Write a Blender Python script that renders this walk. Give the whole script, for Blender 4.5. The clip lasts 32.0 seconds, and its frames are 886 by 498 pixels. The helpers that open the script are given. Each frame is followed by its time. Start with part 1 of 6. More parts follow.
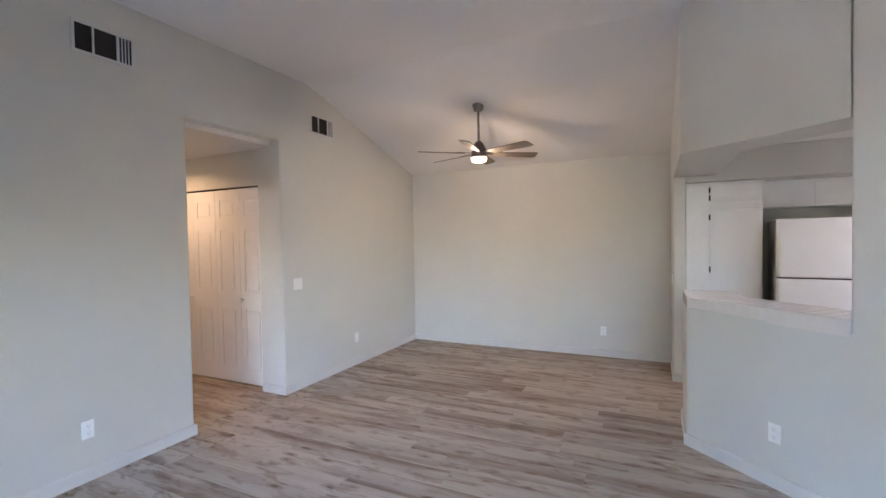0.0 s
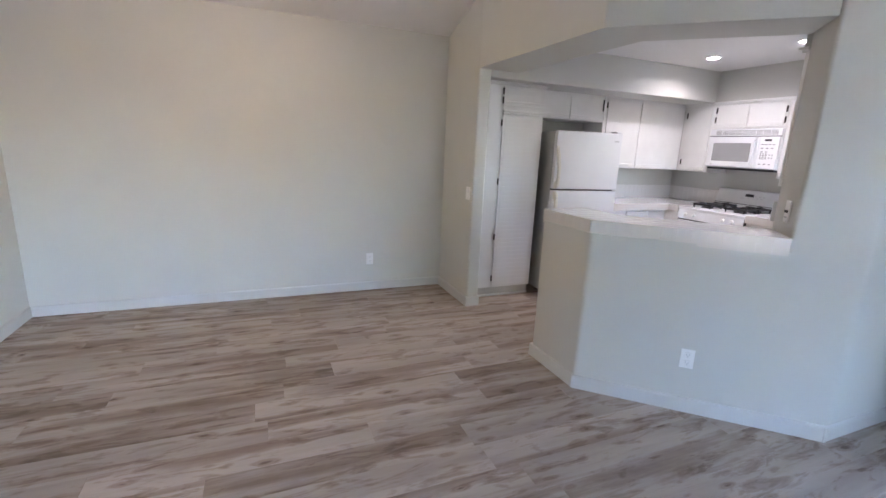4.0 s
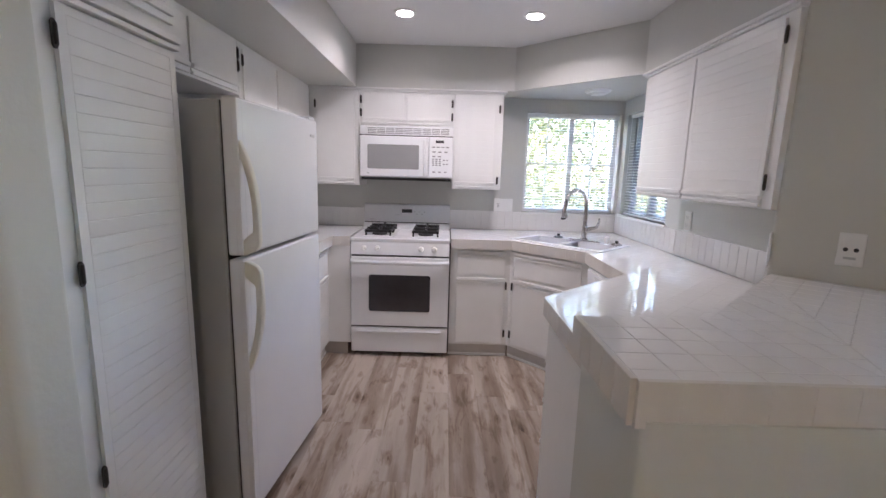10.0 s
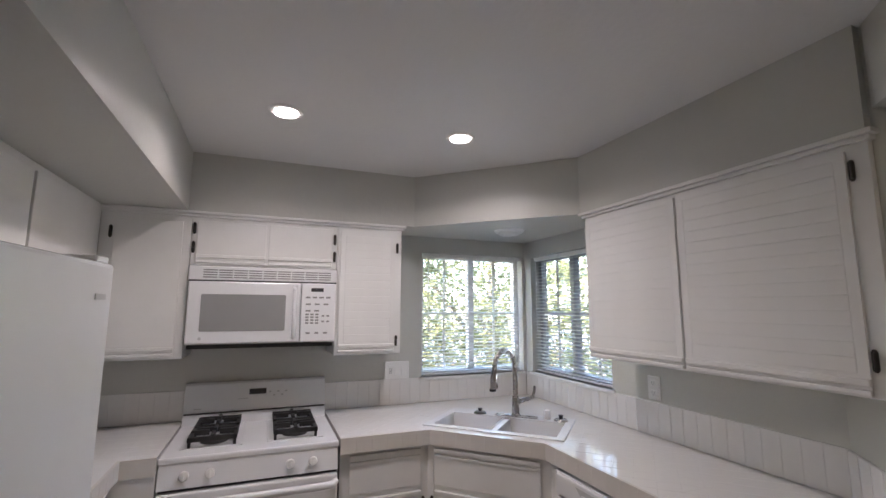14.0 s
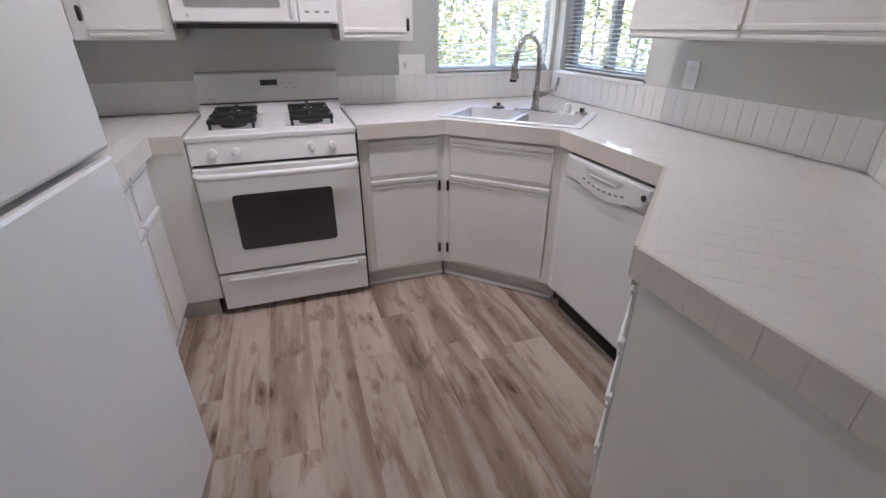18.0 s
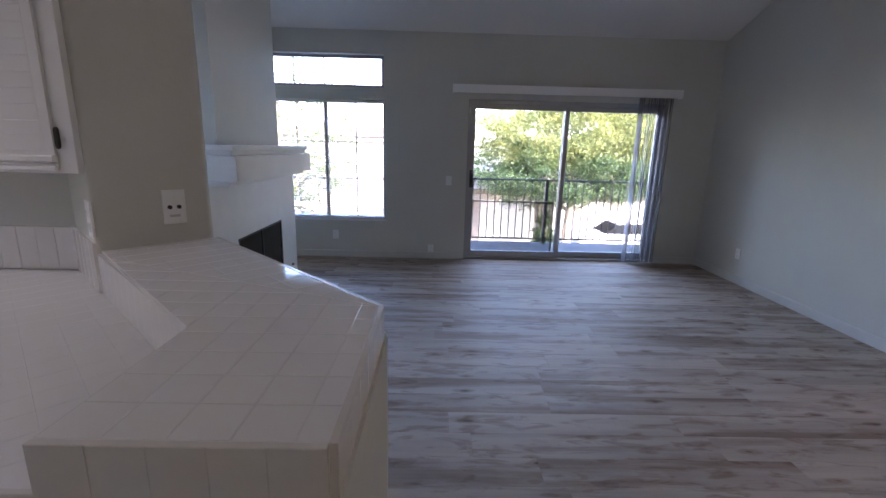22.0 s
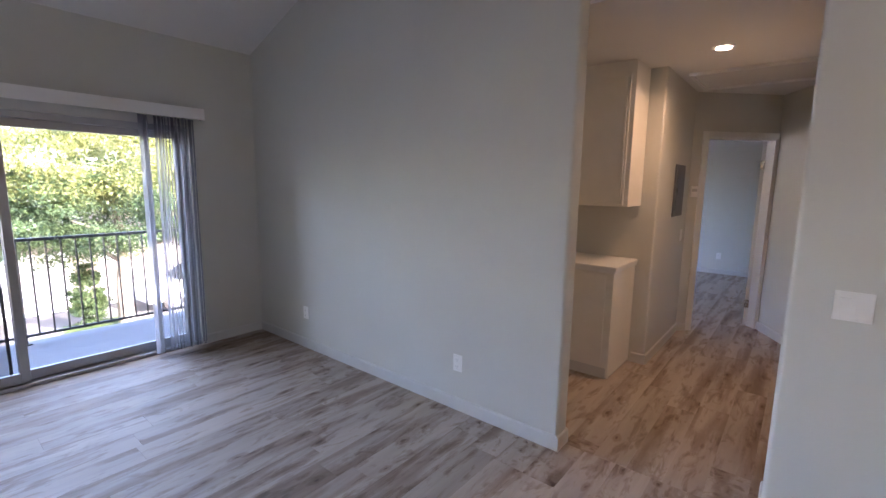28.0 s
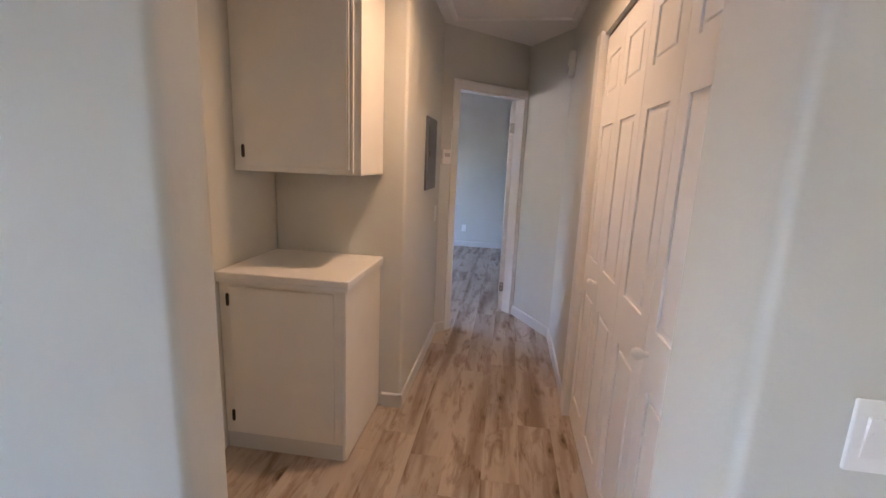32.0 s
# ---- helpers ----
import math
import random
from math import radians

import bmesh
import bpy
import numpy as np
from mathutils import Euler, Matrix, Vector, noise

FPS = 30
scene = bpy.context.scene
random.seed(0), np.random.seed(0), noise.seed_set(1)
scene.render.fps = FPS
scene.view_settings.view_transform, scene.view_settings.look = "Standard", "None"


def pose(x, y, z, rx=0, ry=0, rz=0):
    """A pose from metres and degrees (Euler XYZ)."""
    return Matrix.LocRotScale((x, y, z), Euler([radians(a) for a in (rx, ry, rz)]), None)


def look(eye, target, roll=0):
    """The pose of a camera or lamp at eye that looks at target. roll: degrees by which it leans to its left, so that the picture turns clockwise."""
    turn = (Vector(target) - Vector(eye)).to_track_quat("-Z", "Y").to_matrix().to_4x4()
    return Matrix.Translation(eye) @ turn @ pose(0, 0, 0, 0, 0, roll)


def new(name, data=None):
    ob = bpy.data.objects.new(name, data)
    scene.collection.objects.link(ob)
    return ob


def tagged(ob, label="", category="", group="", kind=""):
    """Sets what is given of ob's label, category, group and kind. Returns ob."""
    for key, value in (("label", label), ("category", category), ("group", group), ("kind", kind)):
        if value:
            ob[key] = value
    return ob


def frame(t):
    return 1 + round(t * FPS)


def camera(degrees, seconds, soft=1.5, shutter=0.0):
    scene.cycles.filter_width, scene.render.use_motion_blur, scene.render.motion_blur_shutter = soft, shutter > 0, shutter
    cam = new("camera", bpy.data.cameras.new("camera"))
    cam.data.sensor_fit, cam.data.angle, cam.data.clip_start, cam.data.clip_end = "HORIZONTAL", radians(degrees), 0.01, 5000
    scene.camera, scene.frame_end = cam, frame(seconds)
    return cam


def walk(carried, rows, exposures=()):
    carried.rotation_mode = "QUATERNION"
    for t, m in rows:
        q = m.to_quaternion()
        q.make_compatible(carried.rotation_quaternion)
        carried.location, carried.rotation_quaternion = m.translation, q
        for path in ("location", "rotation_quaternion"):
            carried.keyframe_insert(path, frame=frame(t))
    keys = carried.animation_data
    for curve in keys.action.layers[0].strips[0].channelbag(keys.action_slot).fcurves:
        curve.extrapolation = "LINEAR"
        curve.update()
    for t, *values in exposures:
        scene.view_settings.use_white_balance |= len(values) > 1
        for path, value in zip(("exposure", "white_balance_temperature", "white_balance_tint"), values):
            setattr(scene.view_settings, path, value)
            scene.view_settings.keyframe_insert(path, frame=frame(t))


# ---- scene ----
cam = camera(90.2, 32.0)
FAN = (-1.06, 5.22, 2.405)
rng0 = random.Random(7)
PATH = [
    (0, (0.642, 0.752, 1.536), (-0.225, 2.554, 1.486), -1.0),
    (0.5, (0.511, 0.955, 1.483), (-0.307, 2.761, 1.218), -0.8),
    (1, (0.374, 1.2, 1.452), (-0.399, 2.977, 0.959), -0.7),
    (1.5, (0.139, 1.364, 1.415), (-0.456, 3.165, 0.78), 0.1),
    (2, (-0.114, 1.492, 1.425), (-0.456, 3.346, 0.756), 0.6),
    (2.5, (-0.293, 1.741, 1.414), (-0.516, 3.613, 0.746), 0.2),
    (3, (-0.522, 1.938, 1.428), (-0.469, 3.831, 0.786), 1.7),
    (3.5, (-0.797, 2.143, 1.449), (-0.374, 4.018, 0.898), 1.9),
    (4, (-0.946, 2.353, 1.453), (-0.192, 4.151, 1.005), 2.5),
    (4.5, (-0.974, 2.638, 1.493), (-0.018, 4.346, 1.081), 0.1),
    (6.5, (-0.946, 3.728, 1.487), (0.678, 4.861, 1.207), 0.8),
    (7, (-0.882, 4.042, 1.462), (0.812, 5.067, 1.184), 1.3),
    (7.5, (-0.831, 4.328, 1.486), (0.94, 5.213, 1.201), 1.2),
    (8, (-0.675, 4.511, 1.459), (1.135, 5.307, 1.154), 0.7),
    (8.5, (-0.448, 4.682, 1.472), (1.379, 5.432, 1.159), -0.4),
    (9, (-0.279, 4.877, 1.425), (1.601, 5.479, 1.104), 0.1),
    (9.5, (-0.082, 5.084, 1.422), (1.873, 5.34, 1.083), 0.9),
    (10, (0.127, 5.215, 1.424), (2.098, 5.218, 1.082), 1.6),
    (10.5, (0.373, 5.313, 1.424), (2.339, 5.163, 1.086), 1.7),
    (11, (0.567, 5.401, 1.401), (2.505, 5.034, 1.075), 2.3),
    (11.5, (0.739, 5.524, 1.415), (2.581, 4.821, 1.082), 1.0),
    (12, (0.843, 5.563, 1.407), (2.645, 4.767, 1.063), 0.9),
    (12.5, (0.979, 5.506, 1.439), (2.764, 4.665, 1.117), 1.4),
    (13, (1.099, 5.463, 1.497), (2.926, 4.654, 1.401), 0.8),
    (13.5, (1.13, 5.494, 1.557), (2.976, 4.771, 1.821), 0.4),
    (15.5, (1.163, 5.553, 1.527), (2.996, 4.788, 1.76), -0.2),
    (16, (1.171, 5.537, 1.482), (3.024, 4.784, 1.512), -0.5),
    (16.5, (1.178, 5.533, 1.439), (3.029, 4.809, 1.213), -0.1),
    (17, (1.182, 5.513, 1.412), (3.006, 4.847, 0.932), -0.3),
    (17.5, (1.191, 5.495, 1.374), (2.952, 4.877, 0.656), -0.1),
    (18, (1.194, 5.468, 1.357), (2.886, 4.89, 0.461), 0.1),
    (18.5, (1.175, 5.45, 1.35), (2.832, 4.888, 0.38), 0.1),
    (19, (1.153, 5.49, 1.359), (2.749, 4.72, 0.431), 0.0),
    (19.5, (1.134, 5.51, 1.363), (2.509, 4.326, 0.522), 1.0),
    (20, (1.104, 5.516, 1.386), (2.193, 3.994, 0.68), 1.8),
    (20.5, (1.067, 5.492, 1.394), (1.94, 3.787, 0.819), 2.0),
    (21, (0.968, 5.428, 1.4), (1.501, 3.567, 0.899), 1.8),
    (21.5, (0.844, 5.378, 1.409), (1.049, 3.445, 0.939), 2.3),
    (22, (0.735, 5.33, 1.423), (0.701, 3.381, 0.973), 1.5),
    (22.5, (0.626, 5.299, 1.418), (0.326, 3.365, 1.005), 2.3),
    (23, (0.535, 5.209, 1.421), (-0.005, 3.321, 1.044), 3.4),
    (23.5, (0.562, 5.019, 1.473), (-0.197, 3.205, 1.105), 3.4),
    (24, (0.51, 4.844, 1.488), (-0.562, 3.191, 1.141), 2.9),
    (24.5, (0.461, 4.789, 1.489), (-0.788, 3.263, 1.156), 3.1),
    (26.5, (-0.047, 4.433, 1.536), (-1.37, 2.966, 1.223), 1.6),
    (27, (-0.133, 4.22, 1.545), (-1.514, 2.805, 1.247), 1.9),
    (27.5, (-0.235, 4.077, 1.549), (-1.7, 2.748, 1.255), 0.8),
    (28, (-0.401, 4.008, 1.534), (-1.935, 2.759, 1.242), 0.8),
    (28.5, (-0.65, 3.961, 1.531), (-2.235, 2.779, 1.232), 0.8),
    (29, (-0.834, 3.915, 1.517), (-2.55, 2.935, 1.209), 2.0),
    (29.5, (-1.011, 3.787, 1.507), (-2.881, 3.156, 1.186), 3.7),
    (30, (-1.154, 3.656, 1.508), (-3.091, 3.321, 1.14), 2.8),
    (30.5, (-1.276, 3.634, 1.503), (-3.228, 3.445, 1.112), 3.4),
    (31, (-1.533, 3.658, 1.498), (-3.485, 3.443, 1.119), 3.0),
    (31.5, (-1.742, 3.664, 1.486), (-3.691, 3.417, 1.111), 2.9),
    (32, (-2.004, 3.607, 1.462), (-3.947, 3.337, 1.068), 2.4),
]
EXPOSURES = [
    (0, 5.28, 6250, 28), (1, 5.25, 6250, 28), (2, 5.35, 6200, 28), (3, 5.4, 6050, 28), (4, 5.3, 5900, 26), (5, 5.2, 5800, 27), (7, 5.05, 5850, 27), (8, 5.05, 5900, 28), (9, 4.95, 5900, 27), (10, 4.9, 5950, 27), (11, 4.75, 5950, 24), (12, 4.7, 6100, 24), (13, 4.25, 6250, 24), (16, 4.4, 6150, 24),
    (17, 4.45, 6100, 24), (18, 4.8, 6000, 24), (19, 4.9, 6000, 25), (20, 4.3, 5900, 27), (21, 4.2, 5850, 29), (23, 4.15, 5850, 31), (25, 4.4, 6050, 33), (28, 4.75, 6150, 33), (29, 4.95, 6200, 32), (30, 5.25, 6250, 29), (32, 5.3, 6050, 29)]
walk(cam, [(t, look(eye, target, roll)) for t, eye, target, roll in PATH], EXPOSURES)

# ---- world, sun and exposure ----
world = bpy.data.worlds.new("sky")
scene.world = world
world.use_nodes = True
wn = world.node_tree.nodes
sky = wn.new("ShaderNodeTexSky")
sky.sky_type = "NISHITA"
sky.sun_disc = False
sky.sun_elevation = radians(26)
sky.sun_rotation = radians(-20)
sky.air_density, sky.dust_density = 1.0, 1.5
world.node_tree.links.new(sky.outputs[0], wn["Background"].inputs[0])
wn["Background"].inputs[1].default_value = 0.15
sun = new("sun", bpy.data.lights.new("sun", "SUN"))
sun.data.energy, sun.data.angle, sun.data.color = 1.5, radians(0.6), (1.0, 0.91, 0.78)
sun.matrix_world = look((-3.42, 9.4, 4.88), (0, 0, 0))


def lamp_disc(name, x, y, z, watts, colour, size=0.10, spread=150):
    """The light of a recessed lamp, just under its lens, shining down."""
    lamp = new(name, bpy.data.lights.new(name, "AREA"))
    lamp.data.shape, lamp.data.size, lamp.data.energy, lamp.data.color = "DISK", size, watts, colour
    lamp.data.spread = radians(spread)
    lamp.matrix_world = pose(x, y, z)
    return lamp


lamp_disc("kitchen_lamp_light", 3.01, 5.49, 2.360, 0.26, (1.0, 0.93, 0.84))
lamp_disc("kitchen_lamp_light", 3.00, 4.70, 2.360, 0.26, (1.0, 0.93, 0.84))
lamp_disc("hall_lamp_light", -4.045, 3.472, 2.462, 0.32, (1.0, 0.64, 0.32))
fan_bulb = new("fan_lamp_light", bpy.data.lights.new("fan_lamp_light", "POINT"))
fan_bulb.data.energy, fan_bulb.data.color, fan_bulb.data.shadow_soft_size = 0.58, (1.0, 0.77, 0.48), 0.095
fan_bulb.matrix_world = pose(FAN[0], FAN[1], FAN[2] - 0.125)

# added hidden lamp under the balcony roof, boosting daylight through the glass door
door_fill = new("balcony_door_fill", bpy.data.lights.new("balcony_door_fill", "AREA"))
door_fill.data.shape, door_fill.data.size, door_fill.data.size_y = "RECTANGLE", 3.0, 0.34
door_fill.data.energy, door_fill.data.color = 2.35, (0.62, 0.81, 1.0)
door_fill.matrix_world = look((-0.83, -1.60, 2.41), (-0.83, 1.6, 0.9))

# ---- helpers and materials ----


class Mat:
    """A small builder for node materials."""

    def __init__(self, name, colour=(0.8, 0.8, 0.8), rough=0.5, metal=0.0, spec=0.5):
        self.m = bpy.data.materials.new(name)
        self.m.use_nodes = True
        self.n, self.l = self.m.node_tree.nodes, self.m.node_tree.links
        self.b = self.n["Principled BSDF"]
        self.b.inputs["Base Color"].default_value = (*colour, 1)
        self.b.inputs["Roughness"].default_value = rough
        self.b.inputs["Metallic"].default_value = metal
        self.b.inputs["Specular IOR Level"].default_value = spec
        self.colour = colour

    def add(self, kind, **inputs):
        node = self.n.new("ShaderNode" + kind)
        for key, value in inputs.items():
            node.inputs[key.replace("_", " ")].default_value = value
        return node

    def link(self, a, out, b, into):
        self.l.new(a.outputs[out], b.inputs[into])
        return self

    def coords(self, scale=(1, 1, 1), jump=False, kind="Object"):
        tc = self.add("TexCoord")
        mp = self.add("Mapping")
        mp.inputs["Scale"].default_value = scale
        self.link(tc, kind, mp, "Vector")
        if jump:
            info = self.add("ObjectInfo")
            mul = self.add("VectorMath")
            mul.operation = "MULTIPLY"
            mul.inputs[1].default_value = (37.0, 53.0, 11.0)
            self.link(info, "Random", mul, 0)
            self.link(mul, 0, mp, "Location")
        return mp

    def noise(self, mp, scale, detail=3.0, rough=0.55, warp=0.0):
        nz = self.add("TexNoise", Scale=scale, Detail=detail, Roughness=rough, Distortion=warp)
        self.link(mp, "Vector", nz, "Vector")
        return nz

    def ramp(self, node, out, stops):
        rp = self.add("ValToRGB")
        el = rp.color_ramp.elements
        while len(el) < len(stops):
            el.new(0.5)
        for e, (p, c) in zip(el, stops):
            e.position, e.color = p, (*c, 1)
        self.link(node, out, rp, "Fac")
        return rp

    def bump(self, node, out, strength, distance):
        bp = self.add("Bump", Strength=strength, Distance=distance)
        self.link(node, out, bp, "Height")
        self.link(bp, "Normal", self.b, "Normal")
        return bp

    def mottled(self, scale=3.0, spread=0.06, grain=120.0, relief=0.1, depth=0.002, rough_spread=0.1):
        """Broad unevenness of tone, and fine relief."""
        mp = self.coords(kind="Object")
        broad = self.noise(mp, scale, 4.0)
        c = self.colour
        rp = self.ramp(broad, "Fac", [(0.3, tuple(v * (1 - spread) for v in c)), (0.7, tuple(min(1, v * (1 + spread)) for v in c))])
        self.link(rp, "Color", self.b, "Base Color")
        fine = self.noise(mp, grain, 3.0)
        self.bump(fine, "Fac", relief, depth)
        mr = self.add("MapRange")
        r = self.b.inputs["Roughness"].default_value
        mr.inputs["To Min"].default_value, mr.inputs["To Max"].default_value = max(0.02, r - rough_spread), min(1, r + rough_spread)
        self.link(broad, "Fac", mr, "Value")
        self.link(mr, "Result", self.b, "Roughness")
        return self.m


wall_paint = Mat("wall_paint", (0.599, 0.601, 0.554), 0.55, 0, 0.35).mottled(1.2, 0.03, 55, 0.25, 0.004)
kitchen_wall_paint = Mat("semi_gloss_wall_paint", (0.56, 0.562, 0.525), 0.42, 0, 0.45).mottled(1.2, 0.03, 40, 0.3, 0.004, 0.03)
ceiling_paint = Mat("ceiling_paint", (0.76, 0.75, 0.73), 0.8, 0, 0.2).mottled(1.0, 0.02, 70, 0.3, 0.004)
kitchen_ceiling_paint = Mat("semi_gloss_ceiling_paint", (0.76, 0.76, 0.75), 0.42, 0, 0.4).mottled(1.0, 0.02, 40, 0.3, 0.004, 0.03)
valance_white = Mat("white_vinyl_valance", (0.88, 0.88, 0.86), 0.4).mottled(4, 0.015, 150, 0.04, 0.0005)
trim_paint = Mat("trim_paint", (0.78, 0.78, 0.76), 0.35).mottled(6, 0.03, 90, 0.06, 0.001)
cab_paint = Mat("cabinet_paint", (0.80, 0.80, 0.78), 0.32).mottled(5, 0.03, 150, 0.08, 0.001)
hall_cab_paint = Mat("cream_cabinet_paint", (0.78, 0.76, 0.70), 0.4).mottled(5, 0.03, 150, 0.08, 0.001)
door_paint = Mat("door_paint", (0.80, 0.80, 0.79), 0.35).mottled(4, 0.02, 200, 0.08, 0.001)
entry_paint = Mat("entry_door_paint", (0.62, 0.66, 0.70), 0.35).mottled(4, 0.02, 200, 0.08, 0.001)
appliance = Mat("white_enamel", (0.80, 0.81, 0.82), 0.22).mottled(4, 0.015, 350, 0.12, 0.0006)
handle_cream = Mat("cream_plastic", (0.74, 0.72, 0.64), 0.35).mottled(6, 0.03, 200, 0.05, 0.0005)
plastic_white = Mat("white_plastic", (0.82, 0.82, 0.80), 0.3).mottled(20, 0.02, 300, 0.03, 0.0003)
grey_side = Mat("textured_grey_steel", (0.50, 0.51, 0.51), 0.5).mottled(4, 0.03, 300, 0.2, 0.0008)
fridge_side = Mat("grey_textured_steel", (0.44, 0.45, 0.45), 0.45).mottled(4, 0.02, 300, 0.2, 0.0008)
dark_glass = Mat("dark_oven_glass", (0.055, 0.052, 0.06), 0.06).mottled(3, 0.2, 60, 0.0, 0.0001, 0.02)
mw_glass = Mat("perforated_grey_screen", (0.30, 0.30, 0.30), 0.2).mottled(3, 0.05, 400, 0.05, 0.0004, 0.03)
black_iron = Mat("black_cast_iron", (0.02, 0.02, 0.02), 0.55).mottled(20, 0.2, 200, 0.3, 0.001)
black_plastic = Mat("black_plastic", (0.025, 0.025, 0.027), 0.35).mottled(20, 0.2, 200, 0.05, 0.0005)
hinge_metal = Mat("dark_bronze", (0.05, 0.045, 0.04), 0.4, 0.7).mottled(40, 0.2, 200, 0.1, 0.0005)
nickel = Mat("brushed_nickel", (0.46, 0.44, 0.42), 0.27, 1.0).mottled(30, 0.06, 400, 0.05, 0.0003, 0.06)
dark_nickel = Mat("aged_nickel", (0.22, 0.20, 0.18), 0.35, 1.0).mottled(30, 0.1, 400, 0.05, 0.0003, 0.06)
aluminium = Mat("mill_aluminium", (0.40, 0.41, 0.43), 0.45, 0.85).mottled(12, 0.06, 200, 0.05, 0.0004)
rail_paint = Mat("dark_rail_paint", (0.03, 0.035, 0.04), 0.45, 0.3).mottled(15, 0.2, 120, 0.1, 0.0006)
counter_tile = Mat("white_glazed_tile", (0.80, 0.79, 0.77), 0.07).mottled(7, 0.03, 22, 0.10, 0.0012, 0.03)
counter_grout = Mat("white_grout", (0.78, 0.77, 0.75), 0.16).mottled(12, 0.02, 300, 0.2, 0.0008)
edge_tile = Mat("almond_edge_tile", (0.72, 0.69, 0.64), 0.2).mottled(7, 0.04, 40, 0.08, 0.001, 0.06)
hearth_tile = Mat("glossy_hearth_tile", (0.72, 0.74, 0.76), 0.08).mottled(6, 0.04, 20, 0.06, 0.001, 0.03)
soot = Mat("sooty_firebox", (0.012, 0.012, 0.013), 0.7).mottled(6, 0.4, 60, 0.4, 0.004)
concrete = Mat("balcony_concrete", (0.15, 0.155, 0.175), 0.75).mottled(2.5, 0.1, 90, 0.3, 0.003)
stucco = Mat("tan_stucco", (0.58, 0.44, 0.28), 0.9, 0, 0.2).mottled(1.5, 0.06, 60, 0.5, 0.008)
white_stucco = Mat("white_stucco", (0.40, 0.355, 0.315), 0.9, 0, 0.2).mottled(1.5, 0.05, 60, 0.5, 0.008)
asphalt = Mat("driveway_concrete", (0.19, 0.18, 0.172), 0.9).mottled(0.6, 0.15, 60, 0.5, 0.01)
toe_vinyl = Mat("grey_toe_kick", (0.56, 0.54, 0.51), 0.6).mottled(4, 0.08, 90, 0.1, 0.001)
fan_blade = Mat("fan_blade_wood", (0.14, 0.115, 0.09), 0.5).mottled(9, 0.2, 80, 0.1, 0.001)
# near-black colour that stands for the shade inside gaps and recesses
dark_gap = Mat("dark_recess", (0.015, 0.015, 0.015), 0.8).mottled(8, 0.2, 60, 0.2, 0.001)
panel_grey = Mat("grey_panel_paint", (0.10, 0.105, 0.11), 0.45).mottled(8, 0.1, 120, 0.1, 0.001)


def glow(name, colour, strength):
    g = Mat(name, colour, 0.4)
    g.b.inputs["Emission Color"].default_value = (*colour, 1)
    g.b.inputs["Emission Strength"].default_value = strength
    return g.m


lens_white = glow("lit_lamp_lens", (1.0, 0.95, 0.88), 1.5)
lens_warm = glow("lit_warm_lens", (1.0, 0.80, 0.55), 1.2)


def pane_material():
    g = Mat("clear_glass", (1, 1, 1), 0.02)
    tr, gl, mix = g.add("BsdfTransparent"), g.add("BsdfGlossy", Roughness=0.02), g.add("MixShader")
    tr.inputs["Color"].default_value = (0.95, 0.97, 0.96, 1)
    mix.inputs[0].default_value = 0.05
    g.link(tr, 0, mix, 1).link(gl, 0, mix, 2)
    g.l.new(mix.outputs[0], g.n["Material Output"].inputs[0])
    return g.m


def sheer_material():
    g = Mat("translucent_vane", (0.52, 0.52, 0.54), 0.7)
    tr, mix = g.add("BsdfTransparent"), g.add("MixShader")
    tl, mix2 = g.add("BsdfTranslucent"), g.add("MixShader")
    tl.inputs["Color"].default_value = (0.48, 0.48, 0.50, 1)
    mix.inputs[0].default_value, mix2.inputs[0].default_value = 0.38, 0.55
    g.link(g.b, 0, mix2, 1).link(tl, 0, mix2, 2).link(mix2, 0, mix, 1).link(tr, 0, mix, 2)
    g.l.new(mix.outputs[0], g.n["Material Output"].inputs[0])
    return g.m


def screen_material():
    """Fine woven mesh, mostly see-through."""
    g = Mat("woven_screen", (0.05, 0.05, 0.055), 0.6)
    tr, mix = g.add("BsdfTransparent"), g.add("MixShader")
    mix.inputs[0].default_value = 0.72
    g.link(g.b, 0, mix, 1).link(tr, 0, mix, 2)
    g.l.new(mix.outputs[0], g.n["Material Output"].inputs[0])
    return g.m


def slat_material():
    """Thin white vinyl that lets some daylight through."""
    g = Mat("white_vinyl_slat", (0.82, 0.82, 0.80), 0.4)
    tl, mix = g.add("BsdfTranslucent"), g.add("MixShader")
    tl.inputs["Color"].default_value = (0.85, 0.85, 0.82, 1)
    mix.inputs[0].default_value = 0.45
    g.link(g.b, 0, mix, 1).link(tl, 0, mix, 2)
    g.l.new(mix.outputs[0], g.n["Material Output"].inputs[0])
    return g.m


glass, sheer, slat_vinyl, screen_mesh = pane_material(), sheer_material(), slat_material(), screen_material()


